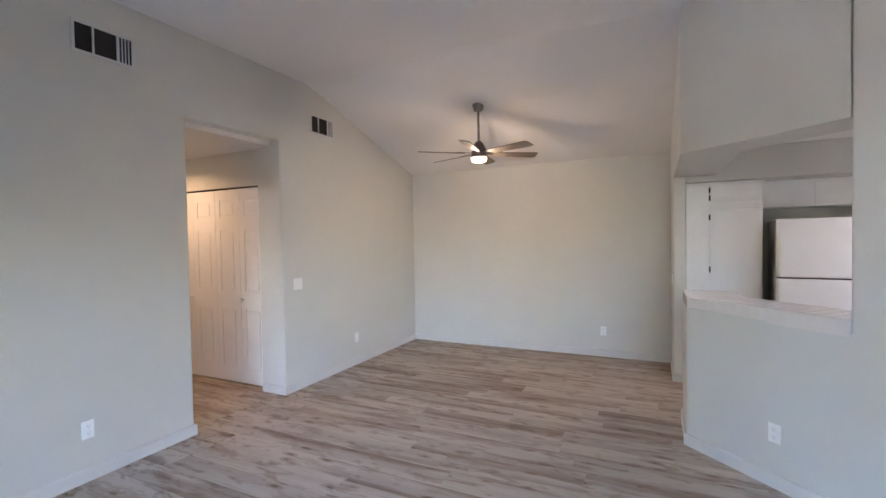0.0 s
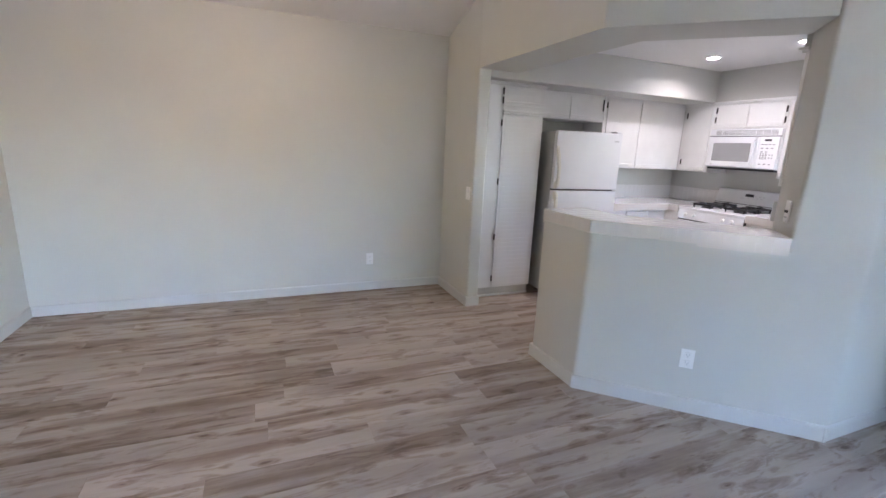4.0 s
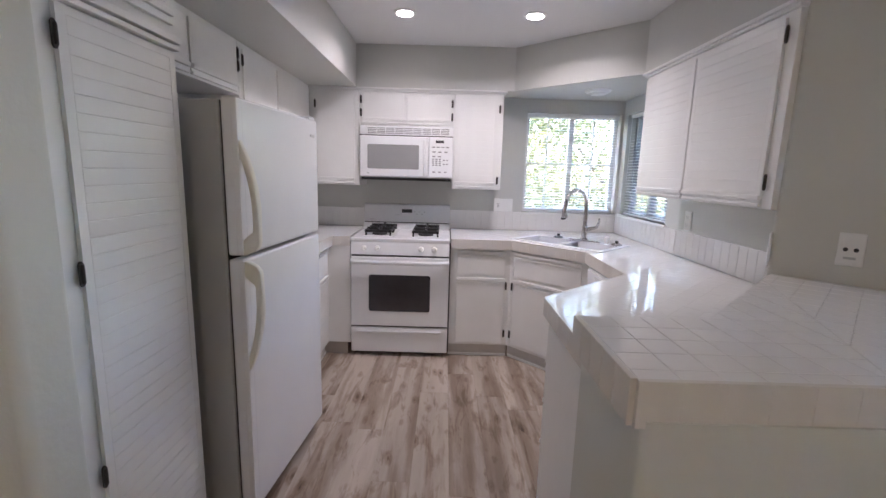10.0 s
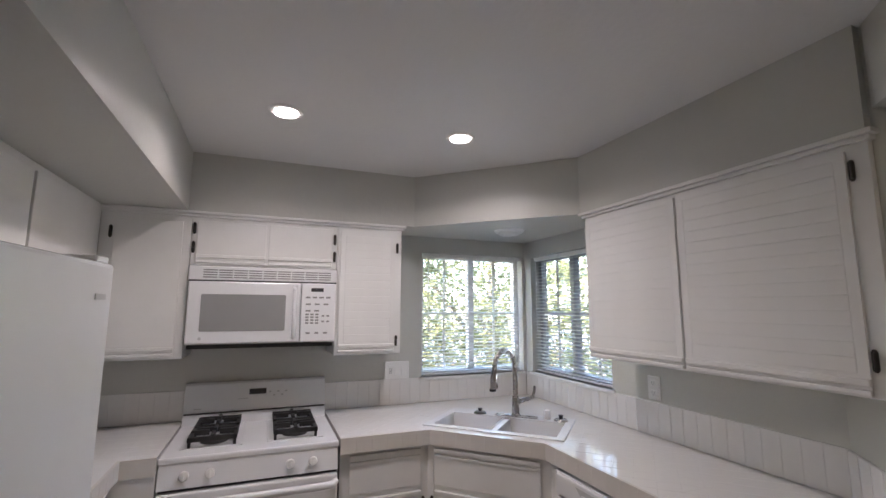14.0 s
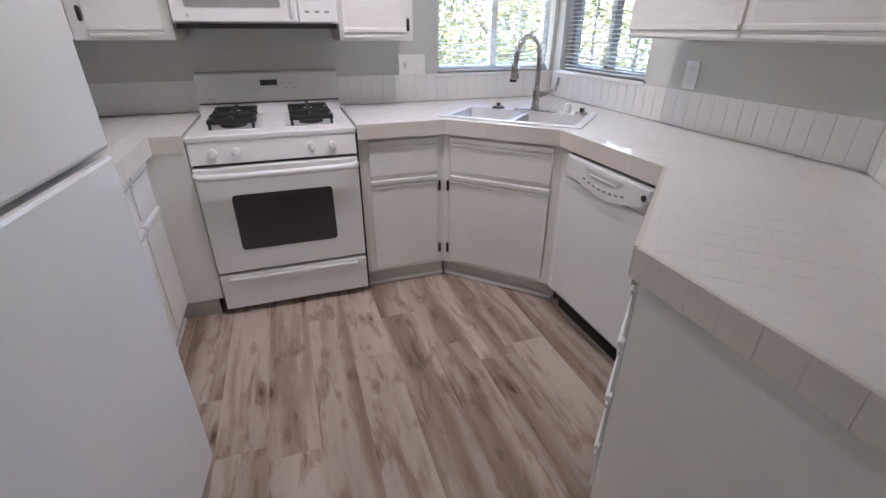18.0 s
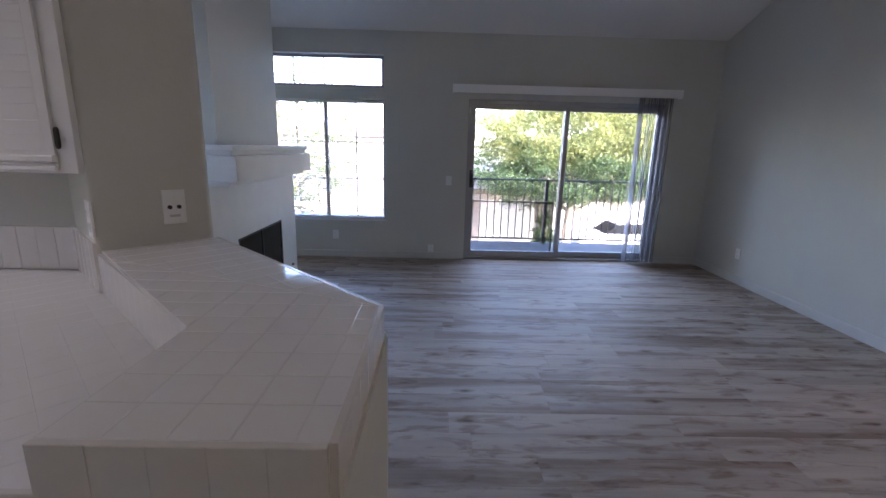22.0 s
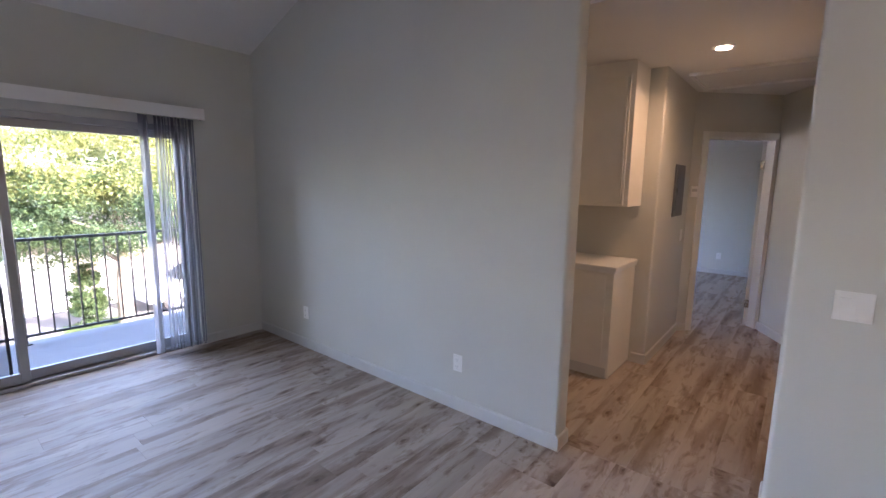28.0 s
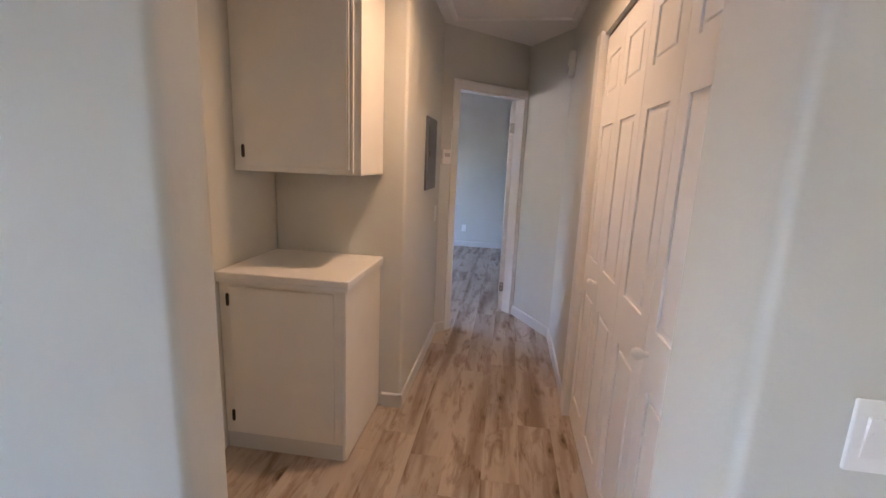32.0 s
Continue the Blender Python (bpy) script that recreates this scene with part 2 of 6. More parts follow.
def plank_material():
    """Weathered taupe vinyl plank, its grain along x."""
    g = Mat("vinyl_plank", (0.35, 0.29, 0.24), 0.38, 0, 0.36)
    mp = g.coords((1, 1, 1), True)

    def layer(sx, sy, detail, rough, warp):
        m = g.add("Mapping")
        m.inputs["Scale"].default_value = (sx, sy, 1)
        g.link(mp, "Vector", m, "Vector")
        return g.noise(m, 1.0, detail, rough, warp)

    def frayed(node, fibre, amount, out="Fac"):
        add = g.add("Math")
        add.operation = "MULTIPLY_ADD"
        add.inputs[1].default_value = amount
        g.link(fibre, "Fac", add, 0).link(node, out, add, 2)
        return add

    fibre = layer(4.5, 60.0, 4.0, 0.6, 0.3)
    fine = layer(2.4, 26.0, 6.0, 0.66, 0.6)
    cloud = layer(5.0, 11.0, 4.0, 0.6, 0.5)
    bands = frayed(layer(0.6, 4.6, 2.0, 0.5, 0.2), cloud, 0.16)
    blots = frayed(layer(3.6, 13.0, 4.0, 0.62, 0.8), fibre, 0.20)
    streaks = frayed(frayed(layer(0.7, 7.5, 2.0, 0.5, 0.3), cloud, 0.24), fibre, 0.14, "Value")
    # scattered knots: stretched cells, many of them without a knot
    warp = layer(6.0, 16.0, 3.0, 0.6, 0.0)
    bend = g.add("VectorMath")
    bend.operation = "MULTIPLY_ADD"
    bend.inputs[1].default_value = (0.07, 0.03, 0.0)
    g.link(warp, "Color", bend, 0).link(mp, "Vector", bend, 2)
    kmap = g.add("Mapping")
    kmap.inputs["Scale"].default_value = (3.4, 9.5, 1)
    g.link(bend, 0, kmap, "Vector")
    cells = g.add("TexVoronoi", Scale=1.0)
    cells.voronoi_dimensions = "2D"
    g.link(kmap, "Vector", cells, "Vector")
    split = g.add("SeparateColor")
    g.link(cells, "Color", split, 0)
    size = g.add("Math")
    size.operation = "MULTIPLY_ADD"
    size.inputs[1].default_value = 0.55
    g.link(split, 0, size, 0).link(cells, "Distance", size, 2)
    knots = frayed(size, fine, 0.16, "Value")
    base = g.ramp(bands, "Value", [(0.44, (0.388, 0.328, 0.276)), (0.54, (0.438, 0.375, 0.319)), (0.66, (0.480, 0.415, 0.358)), (0.80, (0.512, 0.446, 0.388))])
    lines = g.ramp(fine, "Fac", [(0.28, (0.87, 0.855, 0.84)), (0.50, (0.985, 0.98, 0.975)), (0.75, (1.04, 1.04, 1.03))])
    edges = g.ramp(streaks, "Value", [(0.68, (1, 1, 1)), (0.76, (0.76, 0.712, 0.67)), (0.87, (0.56, 0.50, 0.45))])
    smudge = g.ramp(blots, "Value", [(0.63, (1, 1, 1)), (0.70, (0.80, 0.755, 0.715)), (0.80, (0.60, 0.545, 0.495))])
    spots = g.ramp(knots, "Value", [(0.15, (0.36, 0.30, 0.255)), (0.19, (0.58, 0.51, 0.455)), (0.24, (0.80, 0.75, 0.71)), (0.28, (0.74, 0.68, 0.63)), (0.37, (1, 1, 1))])
    info = g.add("ObjectInfo")
    tone = g.ramp(info, "Random", [(0.0, (0.955, 0.95, 0.94)), (0.5, (0.995, 0.99, 0.985)), (1.0, (1.035, 1.03, 1.02))])
    last = base
    for node in (lines, edges, smudge, spots, tone):
        mul = g.add("Mix")
        mul.data_type, mul.blend_type = "RGBA", "MULTIPLY"
        mul.inputs[0].default_value = 1.0
        g.l.new(last.outputs["Color"] if last is base else last.outputs[2], mul.inputs[6])
        g.l.new(node.outputs["Color"], mul.inputs[7])
        last = mul
    g.l.new(last.outputs[2], g.b.inputs["Base Color"])
    g.bump(fine, "Fac", 0.12, 0.0015)
    mr = g.add("MapRange")
    mr.inputs["To Min"].default_value, mr.inputs["To Max"].default_value = 0.48, 0.64
    g.link(fine, "Fac", mr, "Value").link(mr, "Result", g.b, "Roughness")
    return g.m


plank_mat = plank_material()


def bx(bm, x0, x1, y0, y1, z0, z1, bevel=0.0, m=None):
    """A box, its edges bevelled, into a bmesh."""
    x0, x1, y0, y1, z0, z1 = min(x0, x1), max(x0, x1), min(y0, y1), max(y0, y1), min(z0, z1), max(z0, z1)
    v = [bm.verts.new(p) for p in ((x0, y0, z0), (x1, y0, z0), (x1, y1, z0), (x0, y1, z0), (x0, y0, z1), (x1, y0, z1), (x1, y1, z1), (x0, y1, z1))]
    f = [bm.faces.new([v[i] for i in q]) for q in ((3, 2, 1, 0), (4, 5, 6, 7), (0, 1, 5, 4), (1, 2, 6, 5), (2, 3, 7, 6), (3, 0, 4, 7))]
    if bevel:
        made = bmesh.ops.bevel(bm, geom=list({e for q in f for e in q.edges}), offset=bevel, segments=2, affect="EDGES", profile=0.5)
        v = list({w for q in made["faces"] for w in q.verts} | {w for w in v if w.is_valid})
    if m is not None:
        bmesh.ops.transform(bm, matrix=m, verts=[w for w in v if w.is_valid])
    return bm


def prism(bm, pts, z0, z1, round_off=0.0, segments=3, only=None):
    """An upright prism over a plan polygon, its upright edges rounded."""
    if sum(a[0] * b[1] - b[0] * a[1] for a, b in zip(pts, list(pts[1:]) + [pts[0]])) < 0:
        pts = list(pts)[::-1]
    lo, hi = [bm.verts.new((x, y, z0)) for x, y in pts], [bm.verts.new((x, y, z1)) for x, y in pts]
    n = len(pts)
    bm.faces.new(lo[::-1]), bm.faces.new(hi)
    for i in range(n):
        bm.faces.new((lo[i], lo[(i + 1) % n], hi[(i + 1) % n], hi[i]))
    if round_off:
        up = [e for a, b in zip(lo, hi) for e in a.link_edges if e.other_vert(a) is b and (only is None or (a.co.x - only[0]) ** 2 + (a.co.y - only[1]) ** 2 < only[2] ** 2)]
        bmesh.ops.bevel(bm, geom=up, offset=round_off, segments=segments, affect="EDGES", profile=0.5)
    return bm


def cyl(bm, r, h, m, seg=20, r2=None, bevel=0.0):
    """A cylinder or cone along the local z of m, from 0 to h."""
    made = bmesh.ops.create_cone(bm, cap_ends=True, segments=seg, radius1=r, radius2=r if r2 is None else r2, depth=h, matrix=m @ Matrix.Translation((0, 0, h / 2)))
    if bevel:
        rims = [e for e in {e for v in made["verts"] for e in v.link_edges} if any(len(q.verts) > 4 for q in e.link_faces)]
        bmesh.ops.bevel(bm, geom=rims, offset=bevel, segments=2, affect="EDGES", profile=0.5)
    return bm


def tube(bm, pts, r, seg=10, radii=None):
    """A round tube along a line of points."""
    pts, rings = [Vector(p) for p in pts], []
    for i, p in enumerate(pts):
        way = (pts[min(i + 1, len(pts) - 1)] - pts[max(i - 1, 0)]).normalized()
        side = way.cross(Vector((0.13, 0.31, 0.94))).normalized()
        over = side.cross(way)
        rr = radii[i] if radii else r
        rings.append([bm.verts.new(p + rr * (math.cos(a) * side + math.sin(a) * over)) for a in (2 * math.pi * k / seg for k in range(seg))])
    for a, b in zip(rings, rings[1:]):
        for k in range(seg):
            bm.faces.new((a[k], a[(k + 1) % seg], b[(k + 1) % seg], b[k]))
    bm.faces.new(rings[0]), bm.faces.new(rings[-1][::-1])
    return bm


def part(name, bm, material, parent=None, label=""):
    """Links a bmesh as one mesh object, under a thing or a part."""
    bmesh.ops.recalc_face_normals(bm, faces=bm.faces)
    me = bpy.data.meshes.new(name)
    bm.to_mesh(me)
    bm.free()
    me.materials.append(material)
    for p in me.polygons:
        p.use_smooth = False
    ob = new(name, me)
    ob.parent = parent
    return tagged(ob, label)


def smooth(ob, degrees=40):
    me = ob.data
    for p in me.polygons:
        p.use_smooth = True
    me.set_sharp_from_angle(angle=radians(degrees))
    return ob


def B(*boxes, bevel=0.0):
    """A bmesh of several boxes."""
    bm = bmesh.new()
    for b in boxes:
        bx(bm, *b, bevel=bevel)
    return bm


def thing(name, label, category, group="", at=None):
    ob = new(name)
    ob.empty_display_size = 0.1
    if at is not None:
        ob.matrix_world = at
    return tagged(ob, label, category, group)


def structure(name, bm, material, label, category="wall", parent=None):
    return tagged(part(name, bm, material, parent), label, category, "", "structure")


def pierced(bm, axis, c0, c1, a0, a1, z0, z1, holes=()):
    """A wall along x or y between c0 and c1, from a0 to a1, with openings (a, a, z, z) through it."""
    cuts_a = sorted({a0, a1, *[v for h in holes for v in h[:2]]})
    cuts_z = sorted({z0, z1, *[v for h in holes for v in h[2:]]})
    for p, q in zip(cuts_a, cuts_a[1:]):
        run = []
        for r, s in zip(cuts_z, cuts_z[1:]):
            if any(h[0] < (p + q) / 2 < h[1] and h[2] < (r + s) / 2 < h[3] for h in holes):
                run.append(None)
            elif run and run[-1]:
                run[-1][1] = s
            else:
                run.append([r, s])
        for z in filter(None, run):
            bx(bm, *((p, q, c0, c1) if axis == "x" else (c0, c1, p, q)), *z)
    return bm

# ---- the large structure ----
WEST, NORTH, SOUTH = -2.68, 6.63, -0.28
HALL0, HALL1, HALLTOP = 3.03, 3.99, 2.48
TOP = 3.36
SL0, SL1, SLTOP = -2.08, 0.37, 2.00
WIN = (1.385, 2.86, 0.50, 1.955)
TRANSOM = (1.40, 2.86, 2.10, 2.47)
KE, KS, KTOP, SOF = 4.045, 3.70, 2.375, 2.06
KWE = (3.725, 4.53, 1.10, 1.95)
KWS = (3.03, 3.96, 1.11, 1.94)
ENTRY_X, D0, D1 = 3.03, 2.52, 3.385

structure("wall_south", pierced(bmesh.new(), "x", SOUTH - 0.14, SOUTH, WEST - 0.12, ENTRY_X + 0.12, 0, TOP, [(SL0, SL1, 0, SLTOP), WIN, TRANSOM]), wall_paint, "greige painted wall with window and sliding door openings")
west = B((WEST - 0.13, WEST, SOUTH, HALL0, 0, TOP), (WEST - 0.13, WEST, HALL1, NORTH, 0, TOP))
bull = [e for e in west.edges if abs(e.verts[0].co.z - e.verts[1].co.z) > 1 and min(abs(e.verts[0].co.y - HALL0), abs(e.verts[0].co.y - HALL1)) < 0.01 and not (abs(e.verts[0].co.y - HALL1) < 0.01 and e.verts[0].co.x < WEST - 0.05)]
bmesh.ops.bevel(west, geom=bull, offset=0.02, segments=5, affect="EDGES", profile=0.5)
bx(west, WEST - 0.13, WEST, HALL0 - 0.02, HALL1 + 0.02, 2.525, TOP)
structure("wall_west", west, wall_paint, "greige painted wall with the hallway opening")
structure("wall_north", B((WEST - 0.13, KE + 0.14, NORTH, NORTH + 0.14, 0, TOP)), wall_paint, "greige painted wall behind the dining area")
structure("wall_entry", pierced(bmesh.new(), "y", ENTRY_X, ENTRY_X + 0.12, SOUTH, 3.49, 0, TOP, [(D0, D1, 0, 2.05)]), wall_paint, "greige painted wall with the entry doorway")
stub = prism(bmesh.new(), [(0.81, 5.915), (0.93, 5.915), (0.93, NORTH), (0.81, NORTH)], 0, TOP, 0.02, 5)
structure("wall_stub", stub, wall_paint, "short greige wall beside the kitchen opening")
# the wall over the kitchen opening, straight and then at 45 degrees
structure("header", prism(bmesh.new(), [(0.8125, 5.93), (0.8125, 4.43), (1.55, 3.725), (1.79, 3.97), (1.20, 4.55), (1.20, 5.93)], 2.12, TOP), wall_paint, "greige header over the kitchen opening")
structure("wall_kitchen_post", prism(bmesh.new(), [(1.55, 3.7196), (1.798, 3.49), (ENTRY_X + 0.12, 3.49), (ENTRY_X + 0.12, KS), (2.07, KS), (1.80, 3.97)], 0, TOP, 0.02, 5, (1.66, 3.75, 0.35)), wall_paint, "greige wall post at the end of the ledge")
pony = prism(bmesh.new(), [(0.84, 4.855), (0.8393, 4.3753), (1.6293, 3.6454), (1.79, 3.95), (1.19, 4.53), (1.19, 4.855)], 0, 1.0, 0.02, 5, (0.84, 4.6, 0.3))
structure("wall_pony", pony, wall_paint, "low greige wall under the tiled ledge")
kitchen_east = pierced(bmesh.new(), "y", KE, KE + 0.14, KS - 0.14, NORTH, 0, TOP, [KWE])
structure("wall_kitchen_east", kitchen_east, kitchen_wall_paint, "kitchen wall with a window over the sink")
kitchen_south = pierced(bmesh.new(), "x", KS - 0.14, KS, ENTRY_X + 0.12, KE, 0, TOP, [(ENTRY_X + 0.13, KWS[1], KWS[2], KWS[3])])
structure("wall_kitchen_south", kitchen_south, kitchen_wall_paint, "kitchen wall with the second corner window")

# the vaulted ceiling: sloped, flat, sloped
def slab_profile(pts, thick, x0, x1):
    bm = bmesh.new()
    ring = [(y, z) for y, z in pts] + [(y, z + thick) for y, z in pts[::-1]]
    a, b = [bm.verts.new((x0, y, z)) for y, z in ring], [bm.verts.new((x1, y, z)) for y, z in ring]
    n, k = len(ring), len(pts)
    for i in range(n):
        bm.faces.new((a[i], a[(i + 1) % n], b[(i + 1) % n], b[i]))
    for side in (a, b):
        for i in range(k - 1):
            bm.faces.new((side[i], side[i + 1], side[n - 2 - i], side[n - 1 - i]))
    return bm


structure("ceiling", slab_profile([(SOUTH - 0.14, 2.69), (SOUTH, 2.735), (0.60, 3.05), (0.85, 3.125), (1.15, 3.17), (1.5, 3.19), (4.32, 3.19), (4.42, 3.18), (4.55, 3.145), (NORTH, 2.50), (NORTH + 0.14, 2.46)], 0.14, WEST - 0.2, KE + 0.14), ceiling_paint, "white vaulted ceiling with two slopes", "ceiling")
structure("ceiling_kitchen", prism(bmesh.new(), [(1.02, NORTH), (1.02, 4.47), (1.66, 3.84), (1.80, 3.69), (KE, 3.69), (KE, NORTH)], KTOP, KTOP + 0.06), kitchen_ceiling_paint, "white semi-gloss kitchen ceiling", "ceiling")
structure("soffit_north", B((0.93, KE, 5.926, NORTH, SOF, KTOP)), kitchen_wall_paint, "boxed soffit over the fridge and cabinets", "soffit")
structure("soffit_east", prism(bmesh.new(), [(3.706, 5.926), (3.706, 4.70), (3.02, 3.995), (1.80, 3.995), (1.80, KS), (KE, KS), (KE, 5.926)], SOF, KTOP), kitchen_wall_paint, "angled boxed soffit over the cabinets and sink", "soffit")

# hallway, alcove, closet and bedroom beyond
structure("wall_hall_north", pierced(bmesh.new(), "x", 4.04, 4.16, -5.69, WEST - 0.13, 0, 2.6, [(-4.48, -2.985, 0, 2.115)]), wall_paint, "greige hallway wall with the closet opening")
structure("wall_hall_jamb", B((-2.985, WEST - 0.13, 3.99, 4.04, 0, 2.6)), wall_paint, "greige jamb beside the closet")
structure("wall_alcove_back", B((-4.48, WEST - 0.13, 2.18, 2.30, 0, 2.6)), wall_paint, "greige back wall of the hallway alcove")
structure("wall_hall_south", prism(bmesh.new(), [(-4.36, 2.302), (-4.36, 3.06), (-5.57, 3.06), (-5.65, 3.02), (-5.65, 2.302)], 0, 2.6, 0.015), wall_paint, "greige hallway wall with the breaker panel")
structure("wall_closet_back", B((-5.69, WEST - 0.13, 4.75, 4.85, 0, 2.6), (-5.69, -5.59, 4.16, 4.75, 0, 2.6), (-2.975, WEST - 0.13, 4.16, 4.75, 0, 2.6)), wall_paint, "greige closet interior")

for o in scene.objects:
    if o.name in ("wall_west", "wall_stub", "wall_pony", "wall_kitchen_post"):
        smooth(o, 30)
# diagonal wall with the bedroom doorway
def diagonal(p, q, thick, z1, gap, gap_top):
    """A wall from p to q in plan, thick to its left, with one doorway (from, to, along it)."""
    (px, py), (qx, qy) = p, q
    run = math.hypot(qx - px, qy - py)
    m = Matrix.Translation((px, py, 0)) @ Matrix.Rotation(math.atan2(qy - py, qx - px), 4, "Z")
    bm = pierced(bmesh.new(), "x", 0, thick, 0, run, 0, z1, [(gap[0], gap[1], 0, gap_top)])
    bmesh.ops.transform(bm, matrix=m, verts=bm.verts)
    return bm, m


bed_wall, BED = diagonal((-5.57, 3.06), (-6.30, 3.79), 0.11, 2.6, (0.16, 0.93), 2.04)
structure("wall_bedroom_door", bed_wall, wall_paint, "angled greige wall with the bedroom doorway")
structure("wall_hall_end", prism(bmesh.new(), [(-6.30, 3.79), (-6.24, 3.73), (-5.69, 4.04), (-5.69, 4.16), (-5.8, 4.16)], 0, 2.6), wall_paint, "short greige wall at the end of the hallway")
structure("ceiling_hall", B((-6.4, WEST - 0.13, 2.18, 4.85, HALLTOP, HALLTOP + 0.08)), ceiling_paint, "flat hallway ceiling with an attic hatch", "ceiling")
structure("wall_bedroom", pierced(B((-9.72, -9.6, -0.5, 6.2, 0, 2.6), (-9.6, -5.6, 6.1, 6.2, 0, 2.6), (-5.69, -5.6, 4.85, 6.1, 0, 2.6), (-5.65, -5.55, -0.5, 2.30, 0, 2.6)), "x", -0.5, -0.4, -9.6, -5.65, 0, 2.6, [(-9.0, -7.0, 0.75, 2.1)]), wall_paint, "pale bedroom walls beyond the hallway")
structure("ceiling_bedroom", B((-9.72, -5.5, -0.5, 6.2, 2.56, 2.62)), ceiling_paint, "flat bedroom ceiling", "ceiling")

# fireplace breast
structure("chimney_breast", B((2.20, ENTRY_X, 1.145, 2.30, 0, TOP)), wall_paint, "greige chimney breast over the fireplace", "chimney breast")

# ---- trim, openings and fixtures of the setting ----
base_paint = Mat("baseboard_paint", (0.60, 0.598, 0.572), 0.32).mottled(4, 0.03, 120, 0.06, 0.001)


def baseboard(name, *runs):
    """Baseboard along plan lines; the board lies to the left of each line."""
    bm = bmesh.new()
    for (ax, ay), (cx, cy) in runs:
        run = math.hypot(cx - ax, cy - ay)
        m = Matrix.Translation((ax, ay, 0)) @ Matrix.Rotation(math.atan2(cy - ay, cx - ax), 4, "Z")
        outline = [(-0.012, 0.0), (0.012, 0.0), (0.012, 0.074), (0.0105, 0.080), (0.007, 0.0845), (0.002, 0.087), (-0.012, 0.088)]
        ends = [[bm.verts.new(m @ Vector((x, y, z))) for y, z in outline] for x in (0, run)]
        bm.faces.new(ends[0])
        bm.faces.new(ends[1][::-1])
        for k in range(len(outline)):
            j = (k + 1) % len(outline)
            bm.faces.new((ends[0][j], ends[0][k], ends[1][k], ends[1][j]))
    return structure(name, bm, base_paint, "low painted baseboard", "baseboard")


baseboard("baseboard_west", ((WEST, HALL0), (WEST, SOUTH)), ((WEST, NORTH), (WEST, HALL1)), ((WEST - 0.13, HALL0), (WEST + 0.013, HALL0)), ((WEST + 0.013, HALL1), (-2.985, HALL1)))
baseboard("baseboard_north", ((0.81, NORTH), (WEST, NORTH)))
baseboard("baseboard_south", ((WEST, SOUTH), (SL0 - 0.02, SOUTH)), ((SL1 + 0.02, SOUTH), (ENTRY_X, SOUTH)))
baseboard("baseboard_stub", ((0.81, 5.915), (0.81, NORTH)), ((0.935, 5.915), (0.797, 5.915)))
baseboard("baseboard_pony", ((0.84, 4.376), (0.84, 4.868)), ((1.797, 3.4815), (0.830, 4.386)), ((0.827, 4.855), (1.19, 4.855)), ((ENTRY_X, 3.49), (1.776, 3.49)))
baseboard("baseboard_hall", ((-4.36, 3.06), (-4.36, 2.945)), ((-5.57, 3.06), (-4.347, 3.06)), ((-5.64, 3.13), (-5.57, 3.06)), ((-5.69, 4.04), (-6.24, 3.73)), ((-4.60, 4.04), (-5.69, 4.04)), ((-9.6, 6.1), (-9.6, -0.4)))


def sheet_window(name, label, m, w, h, deep=0.14, split=True, bars=((), ()), frame_mat=aluminium, sill=True):
    """A slider window in an opening: local x along it, y outwards, z up from the sill."""
    win = tagged(thing(name, label, "window", at=m), kind="structure")
    f = 0.035
    part("window_frame", B((0, w, deep - 0.07, deep - 0.02, 0, f), (0, w, deep - 0.07, deep - 0.02, h - f, h), (0, f, deep - 0.07, deep - 0.02, f, h - f), (w - f, w, deep - 0.07, deep - 0.02, f, h - f), bevel=0.004), frame_mat, win)
    if split:
        part("meeting_stile", B((w / 2 - 0.022, w / 2 + 0.022, deep - 0.082, deep - 0.03, f, h - f), bevel=0.004), frame_mat, win)
    for x in bars[0]:
        part("grille_bar", B((w * x - 0.008, w * x + 0.008, deep - 0.052, deep - 0.044, f, h - f)), frame_mat, win)
    for z in bars[1]:
        part("grille_bar", B((f, w - f, deep - 0.054, deep - 0.042, h * z - 0.008, h * z + 0.008)), frame_mat, win)
    for a, b in (((f, w / 2), (w / 2, w - f)) if split else ((f, w - f),)):
        p = part("pane", B((a, b, deep - 0.05, deep - 0.046, f, h - f)), glass, win)
        p.visible_shadow = False
    if sill:
        part("window_sill", B((-0.02, w + 0.02, -0.018, deep - 0.07, -0.022, 0.0), bevel=0.004), trim_paint, win)
    return win


# living room: one sliding window under a fixed transom
sheet_window("window_1", "aluminium sliding window with grilles and open white blinds", pose(WIN[1], SOUTH, WIN[2], 0, 0, 180), WIN[1] - WIN[0], WIN[3] - WIN[2], bars=((0.25, 0.75), (0.345, 0.655)))
sheet_window("window_2", "fixed transom window above the sliding window", pose(TRANSOM[1], SOUTH, TRANSOM[2], 0, 0, 180), TRANSOM[1] - TRANSOM[0], TRANSOM[3] - TRANSOM[2], split=False, bars=((0.25, 0.5, 0.75), ()), sill=False)
sheet_window("window_3", "white-framed kitchen window over the sink with open blinds", pose(KE, KWE[1], KWE[2], 0, 0, -90), KWE[1] - KWE[0], KWE[3] - KWE[2], bars=((0.25, 0.75), (0.5,)), frame_mat=trim_paint)
sheet_window("window_4", "kitchen corner window beside the wall cabinets", pose(KWS[1], KS, KWS[2], 0, 0, 180), KWS[1] - 3.16, KWS[3] - KWS[2], bars=((0.25, 0.75), (0.5,)), frame_mat=aluminium)


